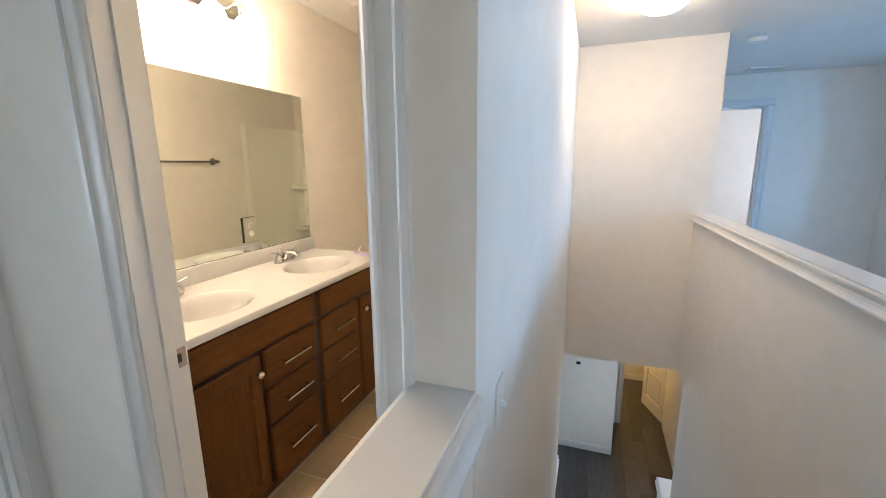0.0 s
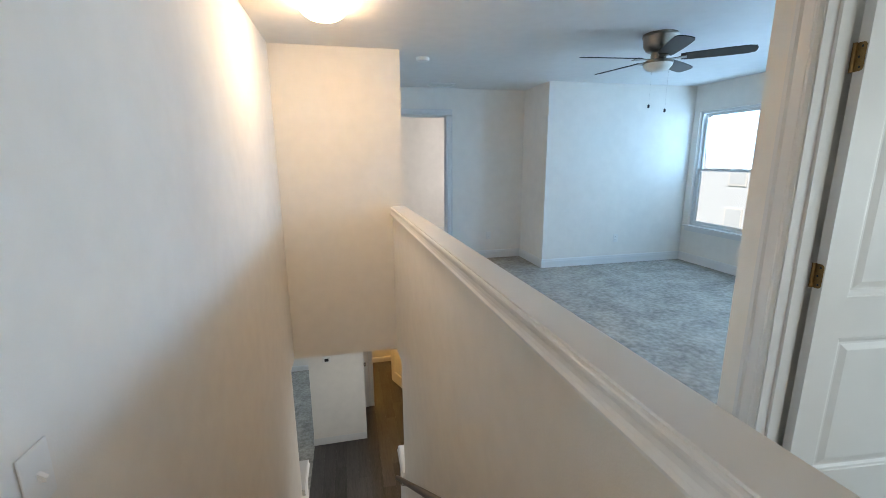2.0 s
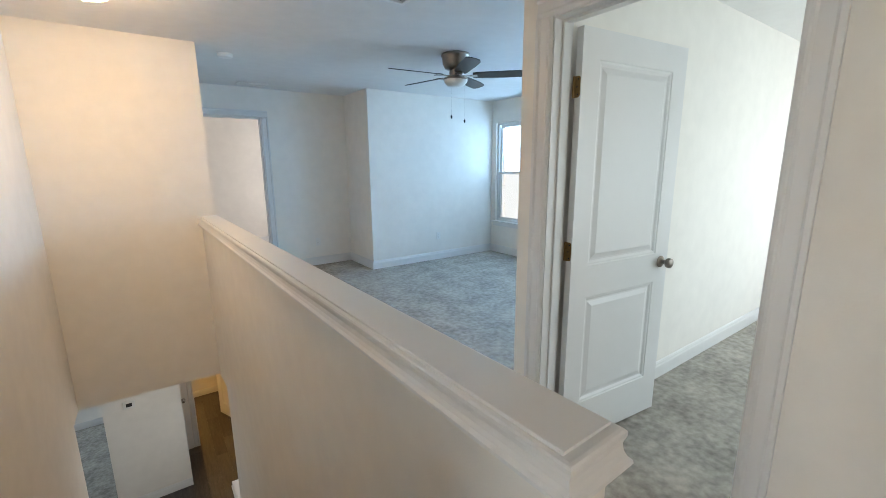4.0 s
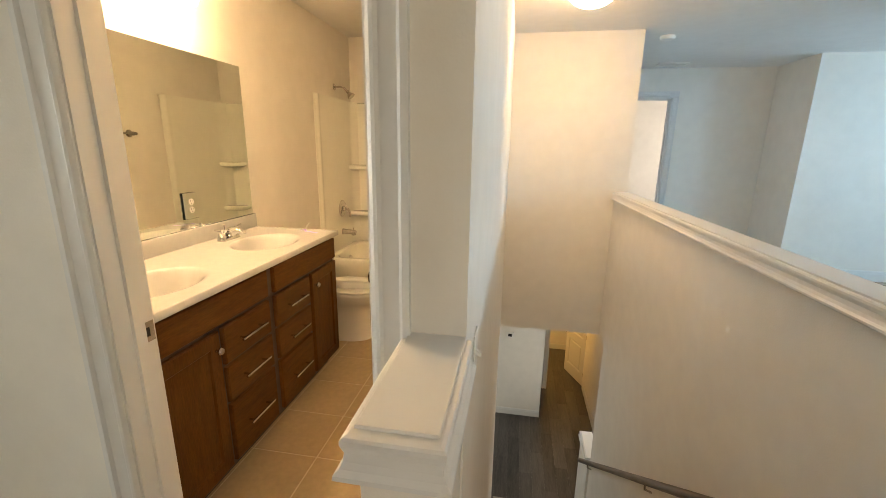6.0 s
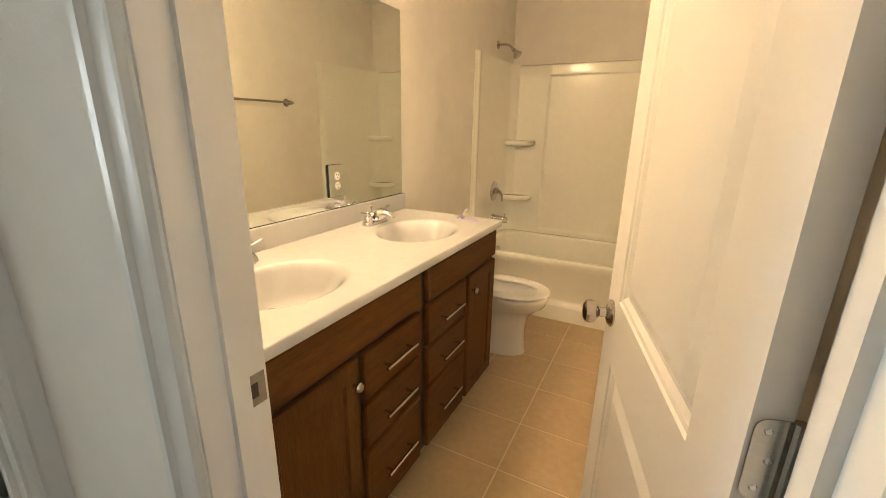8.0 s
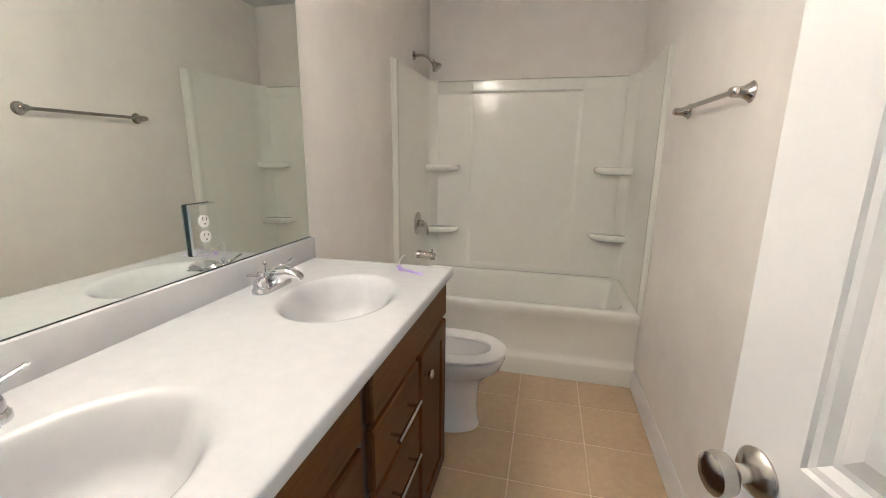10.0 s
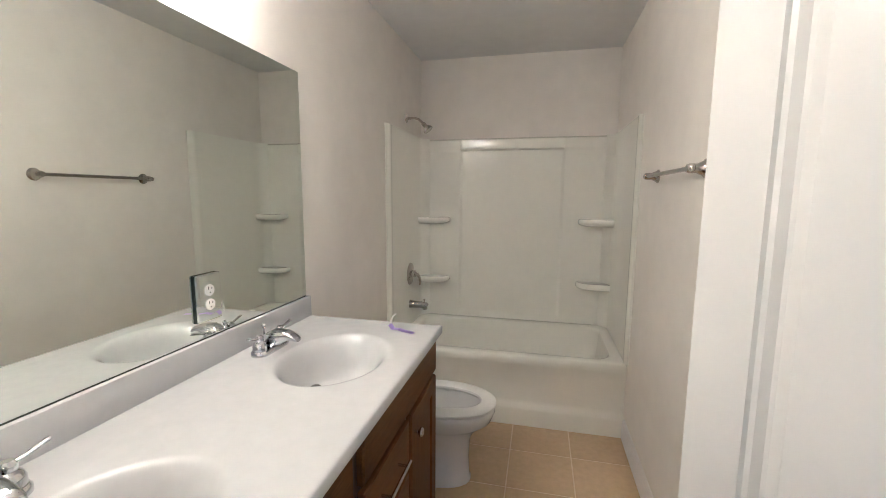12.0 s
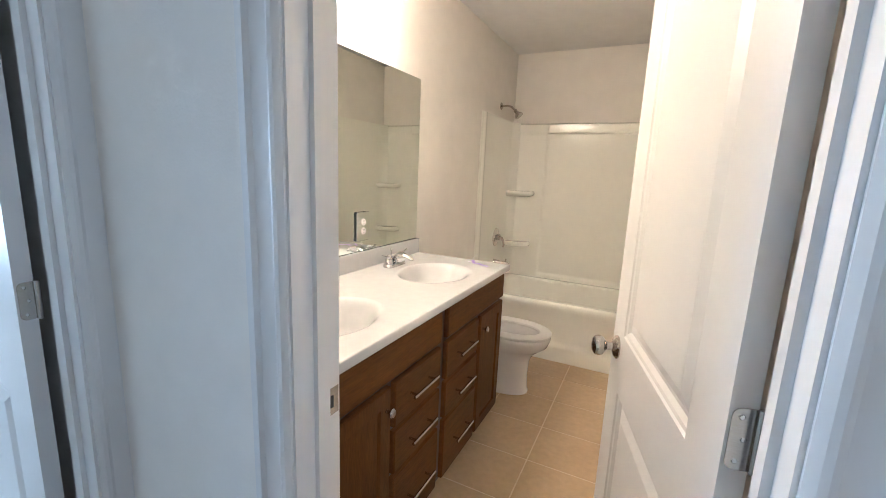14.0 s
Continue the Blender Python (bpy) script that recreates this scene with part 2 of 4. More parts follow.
# ---- the large structure ----
H = 2.455          # upper ceiling
LF, LC = -3.25, -0.43   # lower floor, lower ceiling
FY, BY = 0.892, 4.24    # bathroom's door wall, bathroom's end wall
WX, EX = -1.65, 1.95    # landing's west and east walls
VX, RX, SX = -1.757, -0.293, -0.16  # vanity wall, bathroom's other long wall, stairwell's wall
HY = 4.277         # wall over the foot of the stairs
DOORS = {  # opening limits along the wall, top
    "bath": (-1.058, -0.372, 2.04), "west": (0.05, 0.822, 2.04), "east": (0.575, 1.405, 2.06), "far": (1.0, 1.84, 2.08)}
J = 0.018


def hole(key):
    a, b, top = DOORS[key]
    return (a - J, b + J, 0.0, top + J)


# floors
bm = bmesh.new()
box(bm, -5.2, 6.0, -1.3, 0.6, -0.35, 0)
box(bm, -5.2, WX, 0.6, 2.0, -0.35, 0)
box(bm, WX, -0.165, 0.6, FY, -0.35, 0)
prism(bm, [(1.0, 0.6), (6.0, 0.6), (6.0, 8.6), (0.0, 8.6), (0.0, 4.392), (0.91, 4.392)], (0, 0, -0.35), (1, 0, 0), (0, 1, 0), (0, 0, 0.35))
structure("floor_upper", bm, CARPET, "mottled grey beige wall-to-wall carpet", "floor")
bath_floor = structure("floor_bath", boxm(VX - 0.1, RX + 0.05, FY, BY + 0.05, -0.35, -0.0012), GROUT, "tan ceramic tile floor with pale grout", "floor")
lower_floor = structure("floor_lower", boxm(-0.335, 2.7, 0.5, 9.7, LF - 0.1, LF - 0.006), BLACK, "dark grey brown plank floor", "floor")
structure("floor_living", boxm(-3.5, -0.335, 2.0, 9.7, LF - 0.1, LF), CARPET, "grey carpet in the lower room", "floor")
# ceilings
structure("ceiling", boxm(-5.3, 6.1, -1.4, 8.7, H, H + 0.1), CEIL, "white textured painted ceiling", "ceiling")
structure("ceiling_lower", boxm(-3.5, 2.7, 4.392, 9.7, LC, -0.352), CEIL, "white painted lower ceiling", "ceiling")
# bathroom and landing walls
wall("wall_bath_door", "y", FY, 0.115, VX - 0.115, SX, 0.0, H, [hole("bath")])
wall("wall_vanity", "x", VX - 0.115, 0.115, FY + 0.115, BY + 0.115, -0.2, H)
wall("wall_bath_end", "y", BY, 0.115, VX, RX, -0.2, H)
wall("wall_stair_left", "x", RX, SX - RX, FY + 0.115, 4.392, LC, H)
wall("wall_stair_left_low", "x", RX, SX - RX, FY + 0.115, 3.9, LF, LC)
structure("wall_stair_left_foot", boxm(-0.28, -0.165, 0.50, FY + 0.115, LF, -0.003), PAINT, "smooth greige painted drywall wall", "wall")
wall("wall_landing_west", "x", WX - 0.115, 0.115, -1.3, FY, 0.0, H, [hole("west")])
wall("wall_landing_east", "x", EX, 0.115, -1.3, 1.585, 0.0, H, [hole("east")])
wall("wall_landing_south", "y", -1.4, 0.1, -5.3, 6.1, -0.35, H, [(0.0, 1.4, 0.9, 2.1), (3.5, 4.9, 0.6, 2.05)])
wall("wall_stair_end", "y", HY, 0.115, SX, 0.96, LC, H)
wall("wall_stair_under_landing", "y", 0.45, 0.05, -0.3, 1.2, LF, -0.36)
# loft
wall("wall_loft_south", "y", 1.47, 0.115, EX + 0.115, 6.0, 0.0, H)
wall("wall_loft_east", "x", 5.25, 0.15, 1.585, 5.58, 0.0, H, [(4.42, 5.33, 0.53, 2.11), (2.3, 3.21, 0.53, 2.11)])
wall("wall_loft_north", "y", 5.43, 0.115, 3.02, 5.25, 0.0, H)
wall("wall_alcove_side", "x", 3.02, 0.115, 5.545, 6.2, 0.0, H)
wall("wall_alcove_back", "y", 6.2, 0.115, 0.0, 3.6, 0.0, H, [hole("far")])
wall("wall_loft_west", "x", 0.845, 0.115, 4.392, 6.2, 0.0, H)
# rooms past the doors
wall("wall_bedroom_east", "x", 5.95, 0.15, -1.3, 1.47, 0.0, H, [(-0.35, 1.05, 0.6, 2.05)])
wall("wall_west_room", "x", -5.35, 0.15, -1.3, 2.0, 0.0, H, [(-0.5, 0.6, 0.6, 2.05)])
wall("wall_west_room_north", "y", 0.845, 0.1, -5.2, WX - 0.115, 0.0, H)
wall("wall_far_room_north", "y", 8.6, 0.1, 0.0, 3.6, 0.0, H)
wall("wall_far_room_west", "x", 0.0, 0.1, 6.315, 8.6, 0.0, H)
wall("wall_far_room_east", "x", 3.5, 0.15, 6.315, 8.6, 0.0, H, [(6.95, 8.2, 0.6, 2.05)])
# lower storey
wall("wall_lower_thermostat", "y", 6.8, 0.115, -0.335, 0.545, LF, LC)
wall("wall_lower_closet_west", "x", -0.335, 0.115, 6.915, 7.76, LF, LC)
wall("wall_lower_closet_back", "y", 7.76, 0.115, -0.335, 0.733, LF, LC)
# unseen wall, added to keep the lower room's warm light off the living carpet
wall("wall_lower_light_block", "x", -0.335, 0.115, 7.875, 9.56, LF, LC)
wall("wall_lower_far", "y", 9.56, 0.1, -3.5, 2.7, LF, LC)
wall("wall_lower_east", "x", 1.45, 0.115, 4.392, 7.98, LF, LC, [(4.7, 5.7, -2.6, -1.1)])
wall("wall_lower_side", "x", 2.6, 0.1, 7.98, 9.56, LF, LC)
wall("wall_lower_return", "y", 7.98, 0.1, 1.45, 2.6, LF, LC)
wall("wall_living_west", "x", -3.5, 0.15, 2.0, 9.7, LF, LC, [(8.1, 9.5, -2.5, -0.9)])
wall("wall_living_south", "y", 4.292, 0.1, -3.35, RX, LF, LC)
wall("wall_lower_south", "y", 4.292, 0.1, 0.98, 1.565, LF, LC)

# stairwell's right wall: runs down beside the flight, and stands a metre over the loft floor
sk0, sk1 = (0.957, 0.505), (0.85, 4.392)
bm = bmesh.new()
poly = [(sk0[0], sk0[1]), (sk0[0] + 0.115, sk0[1]), (sk1[0] + 0.115, sk1[1]), (sk1[0], sk1[1])]
prism(bm, poly, (0, 0, LC), (1, 0, 0), (0, 1, 0), (0, 0, 0.969 - LC))
structure("wall_half_stair", bm, PAINT, "greige drywall half wall beside the stairs", "wall")
bm = bmesh.new()
low1 = (0.8635, 3.9)
prism(bm, [sk0, (sk0[0] + 0.115, sk0[1]), (low1[0] + 0.115, low1[1]), low1], (0, 0, LF), (1, 0, 0), (0, 1, 0), (0, 0, LC - LF))
structure("wall_half_stair_low", bm, PAINT, "greige drywall wall beside the lower stairs", "wall")
for x0, side, back in ((SX, -1, RX), (low1[0], 1, low1[0] + 0.115)):
    # drywall ends that curve outwards under the header
    arc = [(x0 + side * 0.105 * (1 - math.cos(radians(7.5 * k))), 3.9 + 0.42 * math.sin(radians(7.5 * k))) for k in range(13)] + [(back, 4.32), (back, 3.9)]
    bm = bmesh.new()
    prism(bm, arc, (0, 0, LF), (1, 0, 0), (0, 1, 0), (0, 0, LC - LF))
    structure("wall_stair_end_round", bm, PAINT, "greige drywall curving outwards at the stair foot", "wall", smooth=True)
structure("wall_half_short", boxm(-0.28, -0.165, 0.575, FY, 0.0, 0.969), PAINT, "short greige drywall half wall at the landing", "wall")


def capped(name, p, q, n0, z, label):
    """A ledge along a half wall from p to q: a moulded board with beads and a cove down both sides, and a raised flat on top."""
    p, q = Vector((*p, z)), Vector((*q, z))
    d = (q - p).normalized()
    s = Vector((d.y, -d.x, 0))
    ob = thing(name, Matrix.Translation(p), label, "wall cap", kind="structure")
    side = [(0.0585, -0.076), (0.083, -0.076), (0.087, -0.072), (0.086, -0.065), (0.079, -0.058), (0.0745, -0.048), (0.0725, -0.034), (0.0755, -0.026), (0.0775, -0.020), (0.0775, -0.012), (0.074, -0.008), (0.068, -0.0065)]
    bm = bmesh.new()
    rows = []
    for u, v in [(0.0, -0.076)] + side + [(0.0, -0.0065)]:
        out = max(0.0, u - 0.0535)
        c0, c1 = s * n0 - d * out + Vector((0, 0, v)), s * n0 + q - p + Vector((0, 0, v))
        rows.append([bm.verts.new(w) for w in (c1 - s * u, c0 - s * u, c0 + s * u, c1 + s * u)])
    for r0, r1 in zip(rows, rows[1:]):
        for k in range(4):
            bm.faces.new((r0[k], r0[(k + 1) % 4], r1[(k + 1) % 4], r1[k]))
    bmesh.ops.remove_doubles(bm, verts=bm.verts, dist=1e-5)
    part("moulding", bm, TRIM, ob)
    bm = bmesh.new()
    top = [(0.064, -0.0064), (0.063, -0.001), (0.061, 0.0), (-0.061, 0.0), (-0.063, -0.001), (-0.064, -0.0064)]
    prism(bm, top, s * n0, s, (0, 0, 1), q - p)
    part("board", bm, TRIM, ob)
    return ob


capped("wall_cap_1", sk0, (0.853, 4.277), 0.0575, 1.046, "white painted wooden ledge on the long half wall")
capped("wall_cap_2", (-0.28, 0.575), (-0.28, FY), 0.0575, 1.046, "white painted wooden ledge on the short half wall")
for kx in (-0.325, 0.905):
    structure("wall_knee", boxm(kx, kx + 0.105, 4.345, 4.86, LF, -2.107), PAINT, "low greige knee wall at the foot of the stairs", "wall")
    k = capped("wall_cap_knee", (kx, 4.86), (kx, 4.395), -0.0575, -2.03, "white ledge on the knee wall")

# stairs
flight = thing("stair", Matrix.Translation((0.35, 0.6, LF)), "carpeted flight of stairs going down between walls", "stairs", kind="structure")
RISE, GO, N = 3.25 / 17, 0.255, 17
for i in range(1, N):
    y = i * GO - 0.255
    bm = bmesh.new()
    zt = 3.25 - i * RISE
    xr = 0.59 - (y + 0.1) * 0.0244
    prism(bm, [(0, 0), (GO, 0), (GO, zt - 0.03), (GO + 0.022, zt - 0.03), (GO + 0.028, zt - 0.012), (GO + 0.02, zt), (0, zt)], (-0.508, y, 0), (0, 1, 0), (0, 0, 1), (0.508 + xr, 0, 0))
    part("step", bm, CARPET, flight)


# ---- trim ----
CASE = [(0, 0), (0.085, 0), (0.085, 0.018), (0.07, 0.018), (0.062, 0.011), (0.026, 0.011), (0.018, 0.015), (0.01, 0.014), (0.0, 0.007)]


def doorway(name, axis, key, f0, f1, label, stop=None):
    """Jambs, stops and casings of an opening in a wall with faces at f0 < f1."""
    a, b, top = DOORS[key]
    P = (lambda u, w, z: Vector((w, u, z))) if axis == "x" else (lambda u, w, z: Vector((u, w, z)))
    mid = P((a + b) / 2, f0, 0)
    ob = thing(name, Matrix.Translation(mid), label, "door frame", kind="structure")
    o = -mid

    def slab(nm, u0, u1, w0, w1, z0, z1):
        p, q = P(u0, w0, z0) + o, P(u1, w1, z1) + o
        part(nm, boxm(min(p.x, q.x), max(p.x, q.x), min(p.y, q.y), max(p.y, q.y), z0, z1), TRIM, ob)

    e = 0.002
    slab("jamb", a - J + e, a, f0 - e, f1 + e, 0.002, top)
    slab("jamb", b, b + J - e, f0 - e, f1 + e, 0.002, top)
    slab("head_jamb", a - J + e, b + J - e, f0 - e, f1 + e, top, top + J - e)
    st = stop if stop is not None else (f0 + f1) / 2
    slab("door_stop", a, a + 0.011, st - 0.016, st + 0.016, 0.002, top - 0.011)
    slab("door_stop", b - 0.011, b, st - 0.016, st + 0.016, 0.002, top - 0.011)
    slab("door_stop", a, b, st - 0.016, st + 0.016, top - 0.011, top)
    for f, n in ((f0, -1), (f1, 1)):
        nn = P(0, n, 0)
        for u, d in ((a - 0.006, -1), (b + 0.006, 1)):
            bm = bmesh.new()
            prism(bm, CASE, P(u, f, 0.002) + o, P(d, 0, 0), nn, (0, 0, top + 0.006))
            part("casing", bm, TRIM, ob)
        bm = bmesh.new()
        prism(bm, CASE, P(a - 0.091, f, top + 0.008) + o, (0, 0, 1), nn, P(b - a + 0.182, 0, 0))
        part("casing", bm, TRIM, ob)
    return ob


doorway("door_frame_1", "y", "bath", FY, FY + 0.115, "white painted frame and moulded casing of the bathroom door", FY + 0.062)
doorway("door_frame_2", "x", "west", WX - 0.115, WX, "white painted frame and moulded casing of a bedroom door", WX - 0.062)
doorway("door_frame_3", "x", "east", EX, EX + 0.115, "white painted frame and moulded casing of a bedroom door", EX + 0.062)
doorway("door_frame_4", "y", "far", 6.2, 6.315, "white painted frame of an open doorway")

BASE = [(0, 0), (0.014, 0), (0.014, 0.085), (0.010, 0.098), (0.010, 0.106), (0.005, 0.118), (0.0, 0.12)]


def baseboard(p, q, n, z=0.0):
    p, q, n = Vector((*p, z + 0.001)), Vector((*q, z + 0.001)), Vector((*n, 0))
    bm = bmesh.new()
    prism(bm, BASE, p, n, (0, 0, 1), q - p)
    return structure("baseboard", bm, TRIM, "white painted moulded baseboard", "baseboard")


for p, q, n, z in (((3.02, 5.43), (5.25, 5.43), (0, -1), 0), ((3.02, 5.418), (3.02, 6.2), (-1, 0), 0), ((3.005, 6.2), (1.94, 6.2), (0, -1), 0),
                   ((5.25, 5.416), (5.25, 1.6), (-1, 0), 0), ((2.07, 1.47), (5.95, 1.47), (0, -1), 0), ((1.937, 1.585), (5.25, 1.585), (0, 1), 0),
                   ((1.95, 0.48), (1.95, -1.3), (-1, 0), 0), ((1.95, 1.585), (1.95, 1.50), (-1, 0), 0), ((0.9, 8.6), (3.5, 8.6), (0, -1), 0),
                   ((RX, FY + 0.12), (RX, 3.455), (-1, 0), 0), ((-0.335, 6.8), (0.545, 6.8), (0, -1), LF), ((-0.335, 6.79), (-0.335, 7.8), (-1, 0), LF),
                   ((-3.3, 9.56), (2.6, 9.56), (0, -1), LF), ((1.06, 0.52), (0.966, 4.39), (1, 0), 0), ((1.45, 5.0), (1.45, 7.9), (-1, 0), LF),
                   ((-1.16, FY), (WX, FY), (0, -1), 0), ((-0.28, 0.5), (-0.28, 0.87), (-1, 0), 0)):
    baseboard(p, q, n, z)


# ---- doors ----
def rounded(a, b, c, d, r):
    """A rectangle whose two corners at b are rounded."""
    pts = [(a, c)]
    for k in range(6):
        t = radians(-90 + 18 * k)
        pts.append((b - r + r * math.cos(t), c + r + r * math.sin(t)))
    for k in range(6):
        t = radians(18 * k)
        pts.append((b - r + r * math.cos(t), d - r + r * math.sin(t)))
    return pts + [(a, d)]


def leaf_mesh(w, h, t=0.035):
    bm = bmesh.new()
    us = [0, 0.112, w - 0.112, w]
    zs = [0.012, 0.24, 0.82, 0.98, h - 0.125, h]
    for y, s in ((0.0, 1), (-t, -1)):
        for i in range(3):
            for j in range(5):
                a, b, c, d = us[i], us[i + 1], zs[j], zs[j + 1]
                if i == 1 and j in (1, 3):
                    rings = [(0, 0), (0.004, -0.004), (0.012, -0.0055), (0.022, -0.012), (0.03, -0.012), (0.055, -0.004)]
                    prev = None
                    for ins, dep in rings:
                        v = [bm.verts.new((x, y + s * dep, z)) for x, z in ((a + ins, c + ins), (b - ins, c + ins), (b - ins, d - ins), (a + ins, d - ins))]
                        if prev:
                            for k in range(4):
                                bm.faces.new((prev[k], prev[(k + 1) % 4], v[(k + 1) % 4], v[k]))
                        prev = v
                    bm.faces.new(prev)
                else:
                    bm.faces.new([bm.verts.new((x, y, z)) for x, z in ((a, c), (b, c), (b, d), (a, d))])
    for q in (((0, 0, zs[0]), (0, -t, zs[0]), (0, -t, h), (0, 0, h)), ((w, 0, zs[0]), (w, -t, zs[0]), (w, -t, h), (w, 0, h)),
              ((0, 0, h), (w, 0, h), (w, -t, h), (0, -t, h)), ((0, 0, zs[0]), (w, 0, zs[0]), (w, -t, zs[0]), (0, -t, zs[0]))):
        bm.faces.new([bm.verts.new(v) for v in q])
    bmesh.ops.remove_doubles(bm, verts=bm.verts, dist=1e-5)
    return bm


KNOB = [(0.0, 0.0), (0.032, 0.0), (0.033, 0.004), (0.026, 0.011), (0.012, 0.016), (0.0115, 0.03), (0.016, 0.034), (0.026, 0.042), (0.0285, 0.052), (0.026, 0.062), (0.016, 0.068), (0.0, 0.069)]


def door(name, m, w, h, label, hinge_mat=None, hinges=(0.25, 1.06, 1.80), knob_z=0.93, mirror=False, knob_mat=None):
    """The hinge edge is at the origin, the leaf along +x with its faces at y = 0 and y = -0.035; the hinge knuckles stand at y = 0 or -0.035."""
    ob = tagged(part(name, leaf_mesh(w, h), TRIM), label, "door", kind="structure")
    if mirror:
        m = m @ pose(0, 0.035, 0)
    ob.matrix_basis = m
    for y, turn in ((0.0, -90), (-0.035, 90)):
        part("door_knob", lathe(bmesh.new(), KNOB, pose(w - 0.062, y, knob_z, turn)), knob_mat or NICKEL, ob, "satin nickel round door knob", smooth=True)
    part("latch_plate", boxm(w - 0.0005, w + 0.0015, -0.03, -0.005, knob_z - 0.028, knob_z + 0.028), NICKEL, ob)
    y = 0.004 if mirror else -0.039
    g = -1 if mirror else 1
    for hz in hinges:
        bm = bmesh.new()
        tube(bm, [(-0.004, y, hz - 0.046), (-0.004, y, hz + 0.046)], 0.0062, 10)
        prism(bm, rounded(-0.039, -0.004, hz - 0.045, hz + 0.045, 0.012), (-0.0022, -0.035 if mirror else 0, 0), (0, g, 0), (0, 0, 1), (0.0016, 0, 0))
        hg = part("hinge", bm, hinge_mat or NICKEL, ob, "aged brass butt hinge" if hinge_mat else "satin nickel butt hinge")
        for dz, sy in ((-0.032, -0.016), (0.0, -0.022), (0.032, -0.016)):
            part("screw", lathe(bmesh.new(), [(0.0, 0.0), (0.004, 0.0), (0.003, 0.0008), (0.0, 0.001)], pose(-0.0022, -0.035 - sy if mirror else sy, hz + dz, 0, -90), 10), BLACK if hinge_mat else CHROME, hg)
    return ob


# bathroom door: hinged beside the right jamb, swung into the room
door("door_1", pose(-0.408, 1.018, 0, 0, 0, 105.4), 0.668, 2.025, "white two-panel bathroom door standing open")
door("door_2", pose(WX - 0.138, 0.77, 0, 0, 0, 181), 0.74, 2.025, "white two-panel bedroom door standing open")
door("door_3", pose(EX + 0.135, 1.363, 0, 0, 0, -5.5), 0.765, 2.045, "white two-panel bedroom door standing open", BRONZE, mirror=True, knob_mat=FANMETAL)
for sx0, sz0, nm in ((DOORS["bath"][0] + 0.0005, 0.93, "strike_plate"),):
    st = thing(nm, Matrix.Translation((sx0, FY + 0.09, sz0)), "satin nickel strike plate on the door jamb", "strike plate")
    part("plate", boxm(0.0, 0.0015, -0.022, 0.022, -0.029, 0.029), NICKEL, st)
    part("latch_hole", boxm(0.0016, 0.0019, -0.007, 0.007, -0.013, 0.013), BLACK, st)


# ---- bathroom ----
V0, V1 = FY + 0.118, 2.487     # cabinet along the wall
FX = -1.19                     # plane of the doors' faces
CT = 0.917                     # top of the counter
vanity = thing("vanity_cabinet", Matrix.Translation((VX, V0, 0)), "dark brown stained wooden double vanity cabinet", "cabinet")
D0, L0 = FX - VX - 0.02, V1 - V0
bm = bmesh.new()
box(bm, 0.003, D0, 0.003, 0.018, 0.10, CT - 0.031)
box(bm, 0.003, D0, L0 - 0.015, L0, 0.10, CT - 0.031)
box(bm, 0.003, D0, 0.019, L0 - 0.016, 0.10, 0.118)
box(bm, D0 - 0.018, D0 - 0.001, 0.019, L0 - 0.016, 0.119, CT - 0.031)
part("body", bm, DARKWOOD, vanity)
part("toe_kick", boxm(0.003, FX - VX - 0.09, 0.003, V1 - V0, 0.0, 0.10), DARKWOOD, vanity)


def front(bm, y0, y1, z0, z1, panel):
    """A door or drawer face with eased edges; a door has a recessed panel."""
    x0, x1 = FX - VX - 0.0195, FX - VX
    y0, y1 = y0 - V0, y1 - V0
    rings = [(0, x0), (0, x1 - 0.005), (0.004, x1)]
    if panel:
        rings += [(0.055, x1), (0.062, x1 - 0.008), (0.066, x1 - 0.008)]
    prev = None
    for ins, x in rings:
        v = [bm.verts.new((x, y, z)) for y, z in ((y0 + ins, z0 + ins), (y1 - ins, z0 + ins), (y1 - ins, z1 - ins), (y0 + ins, z1 - ins))]
        if prev:
            for k in range(4):
                bm.faces.new((prev[k], prev[(k + 1) % 4], v[(k + 1) % 4], v[k]))
        else:
            bm.faces.new(v)
        prev = v
    bm.faces.new(prev)
    return bm


CKNOB = [(0.0, 0.0), (0.006, 0.0), (0.005, 0.012), (0.008, 0.015), (0.015, 0.019), (0.0155, 0.024), (0.012, 0.029), (0.0, 0.031)]
for y0, y1 in ((1.06, 1.75), (1.805, 2.483)):
    part("false_drawer_front", front(bmesh.new(), y0, y1, 0.745, 0.872, False), WOODH, vanity)
for y0, y1, ky in ((1.06, 1.405, 1.378), (2.17, 2.483, 2.197)):
    d = part("cabinet_door", front(bmesh.new(), y0, y1, 0.112, 0.725, True), WOOD, vanity, "brown stained wooden door with a recessed panel")
    part("knob", lathe(bmesh.new(), CKNOB, pose(FX - VX, ky - V0, 0.655, 0, 90)), NICKEL, d, "satin nickel cabinet knob", smooth=True)
for y0, y1 in ((1.43, 1.75), (1.805, 2.14)):
    for z0, z1 in ((0.567, 0.725), (0.395, 0.552), (0.112, 0.38)):
        d = part("drawer_front", front(bmesh.new(), y0, y1, z0, z1, False), WOODH, vanity)
        zc, yc, x = (z0 + z1) / 2, (y0 + y1) / 2 - V0, FX - VX
        bm = bmesh.new()
        tube(bm, [(x + 0.03, yc - 0.088, zc), (x + 0.03, yc + 0.088, zc)], 0.0055, 10)
        for s in (-0.064, 0.064):
            tube(bm, [(x - 0.001, yc + s, zc), (x + 0.03, yc + s, zc)], 0.0045, 8)
        part("bar_pull", bm, NICKEL, d, "satin nickel bar pull", smooth=True)

